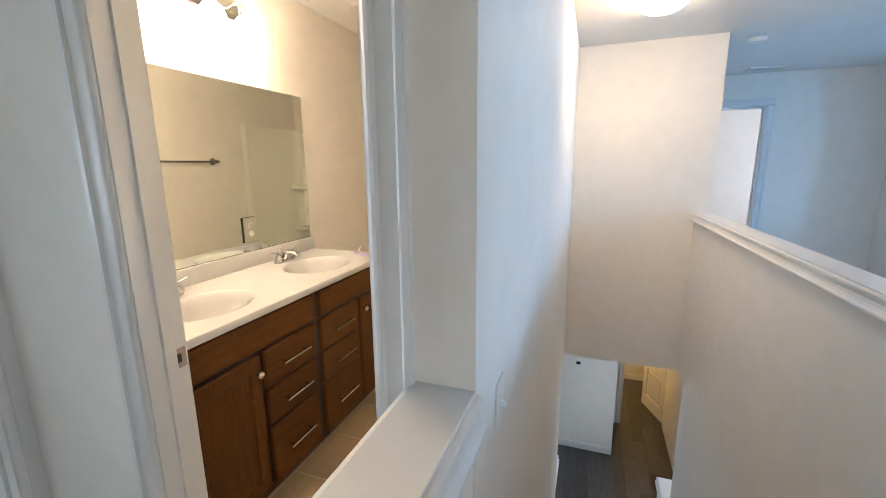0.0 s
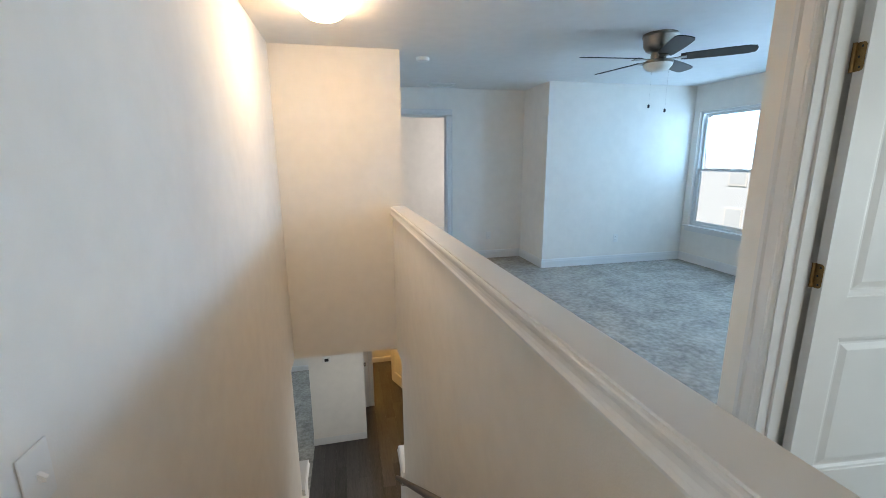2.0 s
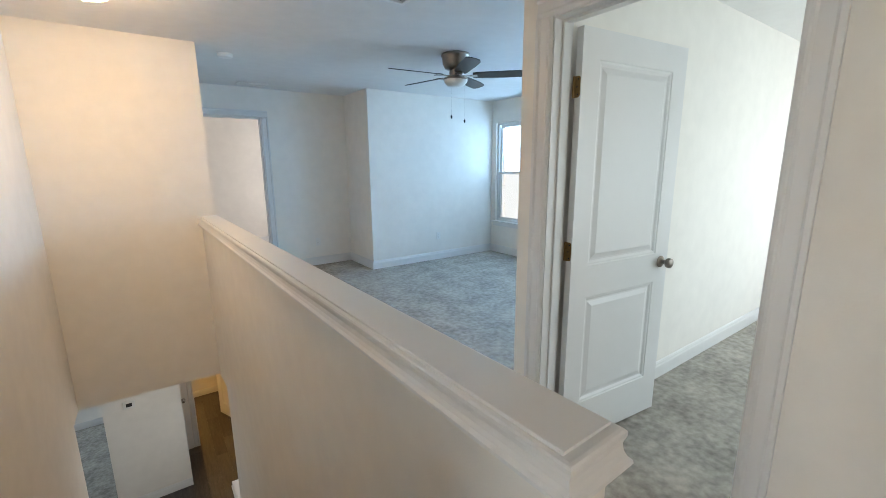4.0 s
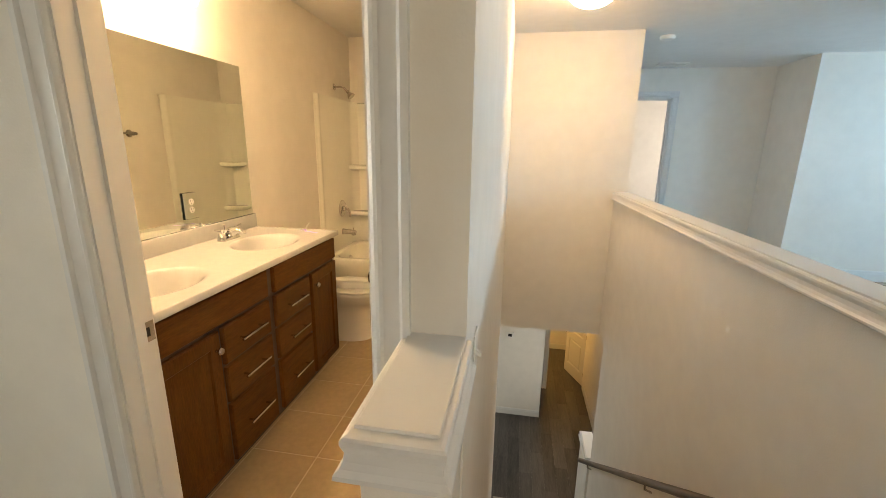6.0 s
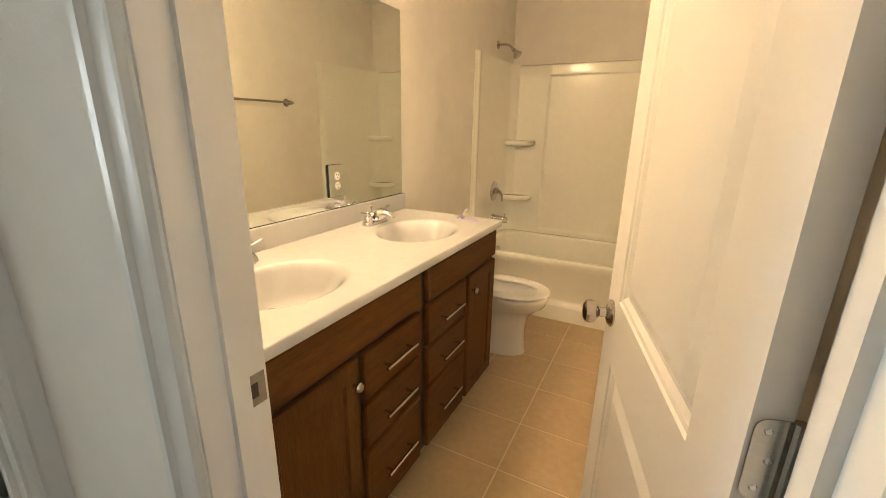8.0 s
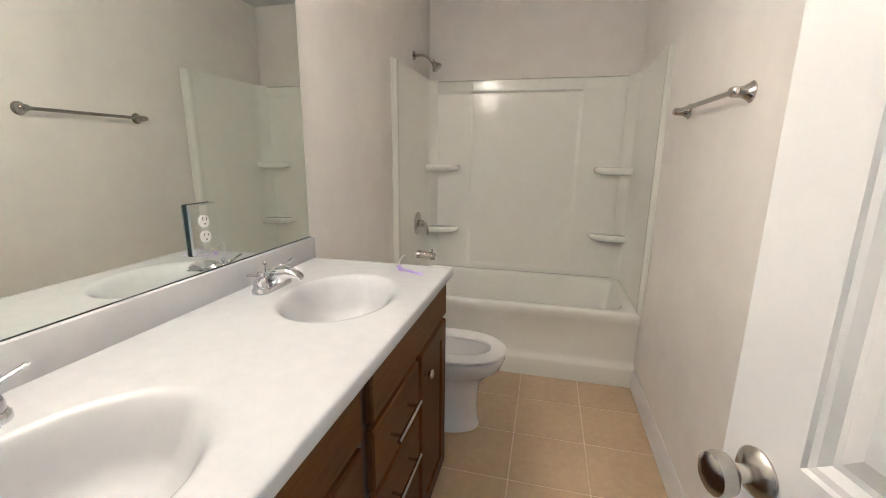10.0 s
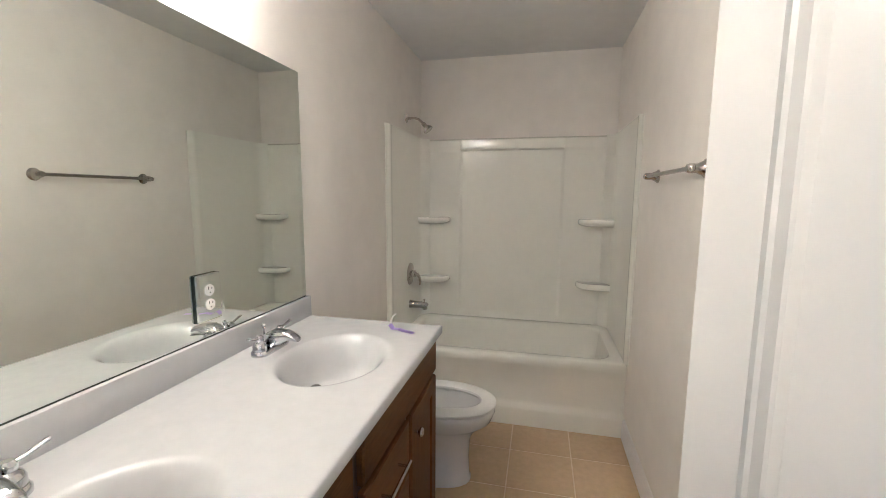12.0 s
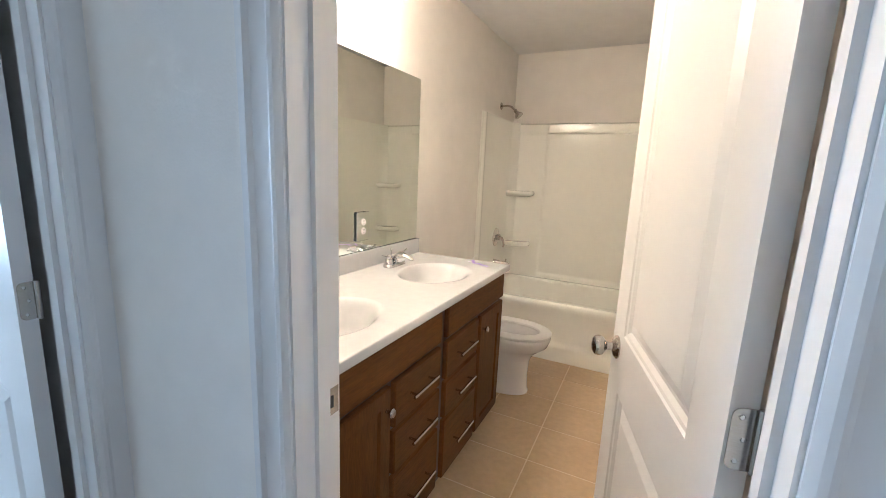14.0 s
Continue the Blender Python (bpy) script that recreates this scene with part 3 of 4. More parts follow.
# counter with two basins sunk into it
SINKS = ((-1.428, 1.387), (-1.422, 2.122))
CX0, CX1, CY0, CY1 = VX + 0.002, -1.172, V0 + 0.001, 2.51
counter = thing("double_basin_countertop", Matrix.Translation((VX, V0, CT - 0.03)), "white cultured marble vanity top with two moulded basins", "countertop")
nx, ny = 104, 270
bm = bmesh.new()
grid = []
for j in range(ny + 1):
    row = []
    for i in range(nx + 1):
        x, y = CX0 + (CX1 - CX0) * i / nx, CY0 + (CY1 - CY0) * j / ny
        z = 0.03
        for sx, sy in SINKS:
            ry = 0.218
            r = math.sqrt(((x - sx) / 0.176) ** 2 + ((y - sy) / ry) ** 2)
            if r < 1.0:
                f = 1 - r
                dx = max(0.0, (x - sx) / 0.176)
                w = min(1.0, f / (0.34 + 0.4 * dx))
                u = min(1.0, f / (0.52 + 0.4 * dx))
                z = 0.03 - 0.126 * (0.5 * u * u * (3 - 2 * u) + 0.5 * (1 - (1 - u) ** 3) * w * w * (3 - 2 * w))
        edge = min(x - CX0 + 1, CX1 - x, CY1 - y)
        if edge < 0.006:
            z -= 0.004 * (1 - edge / 0.006)
        row.append(bm.verts.new((x - VX, y - V0, z)))
    grid.append(row)
for j in range(ny):
    for i in range(nx):
        bm.faces.new((grid[j][i], grid[j][i + 1], grid[j + 1][i + 1], grid[j + 1][i]))
rim = [grid[0][i] for i in range(nx + 1)] + [grid[j][nx] for j in range(1, ny + 1)] + [grid[ny][i] for i in range(nx - 1, -1, -1)] + [grid[j][0] for j in range(ny - 1, 0, -1)]
low = [bm.verts.new((v.co.x, v.co.y, 0.0)) for v in rim]
for k in range(len(rim)):
    bm.faces.new((rim[k], low[k], low[(k + 1) % len(rim)], rim[(k + 1) % len(rim)]))
top = part("top", bm, MARBLE, counter, smooth=True)
top.data.set_sharp_from_angle(angle=radians(70))
part("backsplash", boxm(0.002, 0.022, 0.001, CY1 - V0, 0.02, 0.031 + 0.083, 0.004, 2), MARBLE, counter, smooth=True)
for sx, sy in SINKS:
    bm = bmesh.new()
    lathe(bm, [(0.0, 0.0), (0.025, 0.0), (0.0265, 0.0015), (0.024, 0.0025), (0.021, 0.001), (0.0, 0.001)], pose(sx - 0.075 - VX, sy - V0, -0.0965))
    dr = part("drain", bm, STEEL, counter, "chrome sink drain ring", smooth=True)
    part("stopper", lathe(bmesh.new(), [(0.0, 0.0), (0.012, 0.0), (0.0125, 0.006), (0.017, 0.008), (0.0175, 0.012), (0.016, 0.0145), (0.0, 0.015)], pose(sx - 0.075 - VX, sy - V0, -0.093)), STEEL, dr, "dull chrome pop-up stopper", smooth=True)


def loft(bm, rings, cap0=False, cap1=False):
    rows = [[bm.verts.new(p) for p in ring] for ring in rings]
    for a, b in zip(rows, rows[1:]):
        n = len(a)
        for k in range(n):
            bm.faces.new((a[k], a[(k + 1) % n], b[(k + 1) % n], b[k]))
    if cap0:
        bm.faces.new(rows[0])
    if cap1:
        bm.faces.new(rows[-1][::-1])
    return bm


def faucet(m, label):
    ob = thing("faucet", m, label, "faucet", "vanity faucets")
    bm = bmesh.new()
    n = 28
    rows = []
    for z, k in ((0, 1.0), (0.010, 1.0), (0.016, 0.86), (0.018, 0.6)):
        rows.append([bm.verts.new((0.028 * k * math.cos(2 * math.pi * i / n), (0.05 if abs(math.sin(2 * math.pi * i / n)) > 0 else 0) * (1 if math.sin(2 * math.pi * i / n) > 0 else -1) * (abs(math.sin(2 * math.pi * i / n)) > 0.001) + 0.028 * k * math.sin(2 * math.pi * i / n), z)) for i in range(n)])
    for a, b in zip(rows, rows[1:]):
        for i in range(n):
            bm.faces.new((a[i], a[(i + 1) % n], b[(i + 1) % n], b[i]))
    bm.faces.new(rows[0])
    bm.faces.new(rows[-1])
    part("base_plate", bm, CHROME, ob, smooth=True)
    bm = bmesh.new()
    rows = []
    for x, z0, z1, hw in ((-0.024, 0.012, 0.034, 0.012), (-0.018, 0.012, 0.05, 0.021), (0.0, 0.012, 0.064, 0.026), (0.022, 0.013, 0.072, 0.0265), (0.042, 0.022, 0.072, 0.0245), (0.064, 0.036, 0.069, 0.0215), (0.084, 0.039, 0.062, 0.0185), (0.098, 0.036, 0.054, 0.0165), (0.104, 0.035, 0.046, 0.013)):
        rows.append([(x, hw * math.copysign(abs(math.cos(t)) ** 0.7, math.cos(t)), (z0 + z1) / 2 + (z1 - z0) / 2 * math.copysign(abs(math.sin(t)) ** 0.8, math.sin(t))) for t in (2 * math.pi * k / 20 for k in range(20))])
    loft(bm, rows, True, True)
    part("spout", bm, CHROME, ob, smooth=True)
    for s in (-1, 1):
        bm = bmesh.new()
        lathe(bm, [(0.0, 0.012), (0.022, 0.014), (0.0215, 0.03), (0.0175, 0.04), (0.0115, 0.045), (0.0125, 0.05), (0.0125, 0.057), (0.008, 0.063), (0.0, 0.064)], pose(0, 0.051 * s, 0))
        hd = part("handle_hub", bm, CHROME, ob, smooth=True)
        bm = bmesh.new()
        tube(bm, [(0.0, 0.051 * s, 0.056), (0.002, 0.062 * s, 0.0575), (0.003, 0.078 * s, 0.06), (0.004, 0.094 * s, 0.065), (0.004, 0.106 * s, 0.068), (0.004, 0.112 * s, 0.0685)], [0.008, 0.006, 0.005, 0.0055, 0.0065, 0.003], 12, 0.6)
        part("lever", bm, CHROME, hd, smooth=True)
    bm = bmesh.new()
    tube(bm, [(-0.022, 0, 0.012), (-0.022, 0, 0.072)], 0.0025, 8)
    lathe(bm, [(0.0, 0.07), (0.005, 0.071), (0.0065, 0.078), (0.004, 0.085), (0.0, 0.086)], pose(-0.022, 0, 0), 12)
    part("lift_rod", bm, CHROME, ob, smooth=True)
    return ob


fa = faucet(Matrix.Translation((-1.655, SINKS[0][1], CT + 0.001)), "polished chrome two-lever faucet on the vanity top")
copy_thing(fa, Matrix.Translation((-1.655, SINKS[1][1], CT + 0.001)))

# ribbon of tape on the counter
tape = bmesh.new()
pts = [(0, 0, 0.004), (0.02, 0.008, 0.015), (0.04, 0.0, 0.003), (0.07, -0.006, 0.007), (0.1, -0.006, 0.003), (0.145, -0.01, 0.002)]
lo = [tape.verts.new((x * 0.9, y - 0.013 + x * 0.02, z)) for x, y, z in pts]
hi = [tape.verts.new((x * 0.9, y + 0.013 - x * 0.02, z + 0.001)) for x, y, z in pts]
for k in range(len(pts) - 1):
    tape.faces.new((lo[k], lo[k + 1], hi[k + 1], hi[k]))
bmesh.ops.solidify(tape, geom=tape.faces[:], thickness=0.0008)
t = tagged(part("tape_strip", tape, PURPLE), "crumpled strip of purple tape on the vanity top", "tape")
t.matrix_basis = pose(-1.375, 2.42, CT, 0, 0, -12)
bm = bmesh.new()
tube(bm, [(0, 0, 0.003), (0.004, 0.004, 0.02), (0.012, 0.006, 0.034), (0.022, 0.006, 0.04)], [0.0035, 0.0035, 0.003, 0.002], 8, 0.3)
t = tagged(part("tape_curl", bm, PLASTIC, smooth=True), "curled end of white tape on the vanity top", "tape")
t.matrix_basis = pose(-1.37, 2.47, CT, 0, 0, 20)

# mirror with a covered socket let into it
MY0, MY1, MZ0, MZ1 = V0 + 0.015, 2.497, 1.003, 1.89
mirror = thing("wall_mirror", Matrix.Translation((VX, (MY0 + MY1) / 2, MZ0)), "large frameless wall mirror over the vanity", "mirror")
hw = (MY1 - MY0) / 2
bm = bmesh.new()
box(bm, 0.001, 0.006, -hw, hw, 0.0, MZ1 - MZ0)
part("glass", bm, MIRROR, mirror)
part("bottom_channel", boxm(0.001, 0.009, -hw, hw, -0.004, -0.0005), SMOKED, mirror, "dark metal channel")
out = thing("wall_socket", Matrix.Translation((VX + 0.006, 1.975, 1.122)), "double socket with a mirrored cover plate on the mirror", "socket")
part("cover_plate", boxm(0.006, 0.0115, -0.046, 0.046, -0.069, 0.069, 0.004, 1), MIRROR, out, "mirrored cover plate")
part("backing", boxm(0.0005, 0.0058, -0.045, 0.045, -0.068, 0.068), SMOKED, out)
for s in (-0.021, 0.021):
    bm = bmesh.new()
    lathe(bm, [(0.0, 0.0), (0.0165, 0.0), (0.0165, 0.003), (0.0145, 0.0035), (0.0, 0.0035)], pose(0.0115, 0, s, 0, 90))
    rc = part("receptacle", bm, PLASTIC, out, "white plastic receptacle", smooth=True)
    bm = bmesh.new()
    for y0, hh in ((-0.006, 0.0045), (0.006, 0.0035)):
        box(bm, 0.0151, 0.0156, y0 - 0.001, y0 + 0.001, s + 0.002, s + 0.002 + 2 * hh)
    box(bm, 0.0151, 0.0156, -0.0022, 0.0022, s - 0.009, s - 0.005)
    part("slot", bm, BLACK, rc)

# light bar
def shell(bm, rings, m, seg):
    """An open bell of revolution."""
    rows = [[bm.verts.new(m @ Vector((r * math.cos(2 * math.pi * k / seg), r * math.sin(2 * math.pi * k / seg), z))) for k in range(seg)] for r, z in rings]
    for a, b in zip(rows, rows[1:]):
        for k in range(seg):
            bm.faces.new((a[k], a[(k + 1) % seg], b[(k + 1) % seg], b[k]))
    return bm


bar = thing("vanity_light", Matrix.Translation((VX, 1.67, 2.237)), "satin nickel bar light with four lit frosted glass shades", "light fixture")
part("back_plate", boxm(0.001, 0.022, -0.37, 0.37, -0.05, 0.05, 0.006, 2), NICKEL, bar, smooth=True)
for k in range(4):
    y = -0.3 + 0.2 * k
    bm = bmesh.new()
    tube(bm, [(0.02, y, 0.0), (0.06, y, 0.012), (0.1, y, 0.005), (0.124, y, -0.02), (0.127, y, -0.045)], 0.0075, 10)
    lathe(bm, [(0.0, -0.028), (0.02, -0.03), (0.028, -0.052), (0.0, -0.053)], pose(0.127, y, 0))
    part("arm", bm, NICKEL, bar, smooth=True)
    bm = bmesh.new()
    shell(bm, [(0.024, -0.053), (0.04, -0.064), (0.055, -0.088), (0.062, -0.118), (0.059, -0.148), (0.05, -0.17)], pose(0.127, y, 0), 20)
    sh = part("shade", bm, FROSTED, bar, "lit frosted glass bell shade", smooth=True)
    part("liner", shell(bmesh.new(), [(0.022, -0.056), (0.037, -0.067), (0.052, -0.089), (0.059, -0.118), (0.056, -0.147), (0.0475, -0.1695)], pose(0.127, y, 0), 20), LINER, sh, smooth=True)

# exhaust grille
def ceiling_grille(name, at, w, d, label, n):
    ob = thing(name, Matrix.Translation((at[0], at[1], H)), label, "vent")
    bm = bmesh.new()
    for a in ((-w, w, -d, -d + 0.025), (-w, w, d - 0.025, d), (-w, -w + 0.025, -d + 0.025, d - 0.025), (w - 0.025, w, -d + 0.025, d - 0.025)):
        box(bm, a[0], a[1], a[2], a[3], -0.014, -0.001)
    part("frame", bm, PLASTIC, ob)
    # dark sheet in place of the shaded duct above the slats
    part("backing", boxm(-w + 0.025, w - 0.025, -d + 0.025, d - 0.025, -0.003, -0.001), DUCTSHADE, ob)
    for k in range(n):
        y = -d + 0.03 + (2 * d - 0.06) * (k + 0.5) / n
        bm = bmesh.new()
        prism(bm, [(-0.006, -0.012), (-0.004, -0.013), (0.006, -0.004), (0.004, -0.003)], (-w + 0.025, y, 0), (0, 1, 0), (0, 0, 1), (2 * w - 0.05, 0, 0))
        part("slat", bm, PLASTIC, ob)
    return ob


ceiling_grille("exhaust_vent", (-1.34, 2.84), 0.14, 0.14, "white plastic exhaust fan grille in the ceiling", 9)


# tub
def rrect(cx, cy, hx, hy, r, n=8):
    pts = []
    for qx, qy, a0 in ((1, 1, 0), (-1, 1, 90), (-1, -1, 180), (1, -1, 270)):
        for k in range(n + 1):
            a = radians(a0 + 90 * k / n)
            pts.append((cx + qx * (hx - r) + r * math.cos(a), cy + qy * (hy - r) + r * math.sin(a)))
    return pts


TY, RIM = 3.462, 0.45
tub = thing("bathtub", Matrix.Translation(((VX + RX) / 2, TY, 0)), "white acrylic alcove bathtub with a stepped apron", "bathtub")
hx, dy = (RX - VX) / 2 - 0.003, BY - TY - 0.003
bm = bmesh.new()
rings = []
for ins, r, z in ((0.0, 0.004, RIM - 0.03), (0.0, 0.006, RIM - 0.012), (0.006, 0.012, RIM - 0.003), (0.014, 0.02, RIM), (0.06, 0.10, RIM), (0.072, 0.11, RIM - 0.006), (0.08, 0.115, RIM - 0.025), (0.10, 0.12, RIM - 0.2), (0.13, 0.13, RIM - 0.32), (0.17, 0.12, RIM - 0.37), (0.24, 0.08, RIM - 0.385)):
    rings.append([(x, y, z) for x, y in rrect(0, dy / 2, hx - ins, dy / 2 - ins, r)])
loft(bm, rings, False, True)
part("basin", bm, ACRYLIC, tub, smooth=True)
bm = bmesh.new()
prism(bm, [(0.006, RIM - 0.03), (0.0, RIM - 0.028), (0.0, RIM - 0.06), (0.012, RIM - 0.075), (0.016, 0.16), (0.012, 0.135), (-0.002, 0.12), (-0.006, 0.1), (-0.006, 0.0), (0.05, 0.0), (0.05, RIM - 0.03)], (-hx, 0, 0), (0, 1, 0), (0, 0, 1), (2 * hx, 0, 0))
part("apron", bm, ACRYLIC, tub, smooth=True)
part("overflow_plate", lathe(bmesh.new(), [(0.0, 0.0), (0.035, 0.0), (0.034, 0.006), (0.02, 0.009), (0.0, 0.01)], pose(-hx + 0.095, dy / 2, RIM - 0.1, 0, 84)), CHROME, tub, "chrome overflow plate", smooth=True)

# surround: three moulded walls on the tub's rim
ST, SB = 1.855, RIM + 0.002
sur = thing("tub_surround", Matrix.Translation(((VX + RX) / 2, TY, RIM)), "glossy white moulded tub surround with corner shelves", "tub surround")
h0, h1 = 0.002, ST - RIM
for sd, nm in ((-1, "side_panel"), (1, "side_panel")):
    bm = bmesh.new()
    prof = [(-0.026, 0.0), (-0.025, 0.004), (-0.02, 0.006), (-0.004, 0.007), (0.004, 0.013), (0.018, 0.018), (0.034, 0.018), (0.05, 0.014), (0.07, 0.014), (dy - 0.10, 0.014), (dy - 0.06, 0.03), (dy - 0.022, 0.075), (dy - 0.022, 0.0)]
    prism(bm, prof, (sd * (hx + 0.002), 0, h0), (0, 1, 0), (-sd, 0, 0), (0, 0, h1))
    part(nm, bm, ACRYLIC, sur, smooth=True)
# back: two ribs frame a recessed centre panel
bm = bmesh.new()
C0, C1 = -0.41, 0.37
XA, XB, NX, NZ = -hx + 0.066, hx - 0.066, 150, 120
ease = lambda v: (lambda c: c * c * (3 - 2 * c))(min(1.0, max(0.0, v)))
rows = []
for j in range(NZ + 1):
    z = h0 + (h1 - h0 - 0.003) * j / NZ
    row = []
    for i in range(NX + 1):
        x = XA + (XB - XA) * i / NX
        inside = ease((x - C0) / 0.014) * ease((C1 - x) / 0.014)
        band = ease((z - (h1 - 0.098)) / 0.016)
        sunk = inside * (1 - band) * ease((z - h0 - 0.03) / 0.014)
        dep = 0.022 - 0.008 * sunk + (0.004 + 0.009 * inside) * band
        dep -= 0.018 * ease((z - (h1 - 0.014)) / 0.012)
        row.append(bm.verts.new((x, dy - dep, z)))
    rows.append(row)
for j in range(NZ):
    for i in range(NX):
        bm.faces.new((rows[j][i], rows[j][i + 1], rows[j + 1][i + 1], rows[j + 1][i]))
rim = rows[0] + [r[-1] for r in rows[1:]] + rows[-1][-2::-1] + [r[0] for r in rows[-2:0:-1]]
back = [bm.verts.new((v.co.x, dy, v.co.z)) for v in rim]
for k in range(len(rim)):
    bm.faces.new((rim[k], back[k], back[(k + 1) % len(rim)], rim[(k + 1) % len(rim)]))
part("back_panel", bm, ACRYLIC, sur, smooth=True)
for sd in (-1, 1):
    for z in (1.25, 0.782):
        bm = bmesh.new()
        rings = []
        for k, zz in ((0.8, -0.05), (0.93, -0.042), (0.99, -0.03), (1.0, -0.018), (0.99, -0.007), (0.95, 0.0), (0.88, -0.002)):
            ring = [(sd * (hx - 0.012), dy - 0.02)]
            for i in range(13):
                a = radians(90 * i / 12)
                ex = 0.55
                ring.append((sd * (hx - 0.012 - k * 0.235 * math.cos(a) ** ex), dy - 0.02 - k * 0.125 * math.sin(a) ** ex))
            rings.append([(x, y, z - RIM + zz) for x, y in ring])
        loft(bm, rings, True, True)
        part("corner_shelf", bm, ACRYLIC, sur, smooth=True)

# shower fittings on the vanity wall's run
PY = 3.86
arm = thing("shower_fixture", Matrix.Translation((VX, PY, 1.955)), "satin nickel shower head on a bent arm", "shower head")
part("flange", lathe(bmesh.new(), [(0.0, 0.001), (0.03, 0.001), (0.028, 0.006), (0.012, 0.012), (0.0, 0.012)], pose(0, 0, 0, 0, 90)), NICKEL, arm, smooth=True)
bm = bmesh.new()
tube(bm, [(0.005, 0, 0), (0.06, 0, 0.0), (0.09, 0, -0.008), (0.115, 0, -0.03), (0.125, 0, -0.042)], 0.0085, 12)
part("arm", bm, NICKEL, arm, smooth=True)
part("head", lathe(bmesh.new(), [(0.0, 0.0), (0.014, 0.0), (0.016, 0.012), (0.012, 0.018), (0.018, 0.03), (0.033, 0.05), (0.037, 0.062), (0.034, 0.066), (0.0, 0.066)], pose(0.122, 0, -0.036, 0, 140)), NICKEL, arm, smooth=True)
valve = thing("shower_valve", Matrix.Translation((VX + 0.014, PY + 0.03, 0.84)), "satin nickel shower valve with a lever handle", "shower valve")
part("escutcheon", lathe(bmesh.new(), [(0.0, 0.001), (0.082, 0.001), (0.08, 0.006), (0.05, 0.014), (0.028, 0.018), (0.026, 0.04), (0.0, 0.042)], pose(0, 0, 0, 0, 90)), NICKEL, valve, smooth=True)
bm = bmesh.new()
tube(bm, [(0.035, 0, 0.0), (0.055, 0.004, -0.005), (0.07, 0.01, -0.03), (0.075, 0.014, -0.062), (0.07, 0.016, -0.085)], [0.016, 0.014, 0.010, 0.009, 0.007], 12)
part("lever", bm, NICKEL, valve, smooth=True)
sp = thing("tub_spout", Matrix.Translation((VX + 0.014, PY + 0.02, 0.613)), "satin nickel tub spout with a diverter", "tub spout")
bm = bmesh.new()
tube(bm, [(0.001, 0, 0), (0.02, 0, 0), (0.09, 0, -0.002), (0.125, 0, -0.006), (0.135, 0, -0.012)], [0.031, 0.027, 0.025, 0.024, 0.018], 16)
tube(bm, [(0.115, 0, 0.0), (0.117, 0, -0.034)], 0.019, 14)
part("body", bm, NICKEL, sp, smooth=True)
part("diverter", lathe(bmesh.new(), [(0.0, 0.018), (0.005, 0.018), (0.005, 0.034), (0.008, 0.036), (0.008, 0.043), (0.0, 0.044)], pose(0.112, 0, 0), 12), NICKEL, sp, smooth=True)

# towel bar
tb = thing("towel_bar", Matrix.Translation((RX, 2.80, 1.51)), "satin nickel towel bar on the wall", "towel bar")
for s in (-0.285, 0.285):
    bm = bmesh.new()
    lathe(bm, [(0.0, 0.001), (0.03, 0.001), (0.031, 0.005), (0.024, 0.012), (0.016, 0.03), (0.016, 0.052), (0.013, 0.06), (0.0, 0.061)], pose(0, s, 0, 0, -90))
    part("post", bm, NICKEL, tb, smooth=True)
bm = bmesh.new()
tube(bm, [(-0.05, -0.305, 0), (-0.05, 0.305, 0)], 0.0085, 12)
for s in (-0.305, 0.305):
    lathe(bm, [(0.0, -0.012), (0.009, -0.009), (0.012, 0.0), (0.009, 0.009), (0.0, 0.012)], pose(-0.05, s, 0), 12)
part("bar", bm, NICKEL, tb, smooth=True)


# toilet
def oval(cx, rx0, rx1, ry, z, n=36, e=0.92):
    pts = []
    for k in range(n):
        a = 2 * math.pi * k / n
        c, s = math.cos(a), math.sin(a)
        pts.append((cx + (rx1 if c > 0 else rx0) * math.copysign(abs(c) ** e, c), ry * math.copysign(abs(s) ** e, s), z))
    return pts


toilet = thing("toilet", Matrix.Translation((VX + 0.028, 2.90, 0)), "white porcelain toilet with its seat down beside the vanity", "toilet")
bm = bmesh.new()
loft(bm, [oval(0.41, 0.2, 0.206, 0.11, 0.0), oval(0.41, 0.2, 0.206, 0.11, 0.012), oval(0.41, 0.2, 0.198, 0.105, 0.022), oval(0.41, 0.2, 0.194, 0.102, 0.12), oval(0.415, 0.2, 0.196, 0.104, 0.22), oval(0.43, 0.21, 0.202, 0.114, 0.265), oval(0.445, 0.225, 0.228, 0.14, 0.3), oval(0.46, 0.235, 0.254, 0.166, 0.33), oval(0.46, 0.24, 0.272, 0.18, 0.375), oval(0.46, 0.24, 0.272, 0.18, 0.39), oval(0.46, 0.235, 0.266, 0.175, 0.398),
          oval(0.46, 0.17, 0.215, 0.125, 0.398), oval(0.46, 0.165, 0.21, 0.12, 0.385), oval(0.46, 0.16, 0.2, 0.118, 0.34), oval(0.46, 0.13, 0.15, 0.09, 0.26), oval(0.45, 0.08, 0.09, 0.06, 0.2)], True, True)
part("bowl", bm, PORCELAIN, toilet, smooth=True)
bm = bmesh.new()
loft(bm, [oval(0.46, 0.236, 0.27, 0.178, 0.402), oval(0.46, 0.242, 0.276, 0.184, 0.408), oval(0.46, 0.242, 0.276, 0.184, 0.416), oval(0.46, 0.232, 0.266, 0.174, 0.424), oval(0.46, 0.19, 0.228, 0.136, 0.426), oval(0.46, 0.162, 0.205, 0.112, 0.42), oval(0.46, 0.158, 0.2, 0.108, 0.41), oval(0.46, 0.162, 0.205, 0.112, 0.402), oval(0.46, 0.236, 0.27, 0.178, 0.402)])
part("seat", bm, PLASTIC, toilet, "white plastic toilet seat", smooth=True)
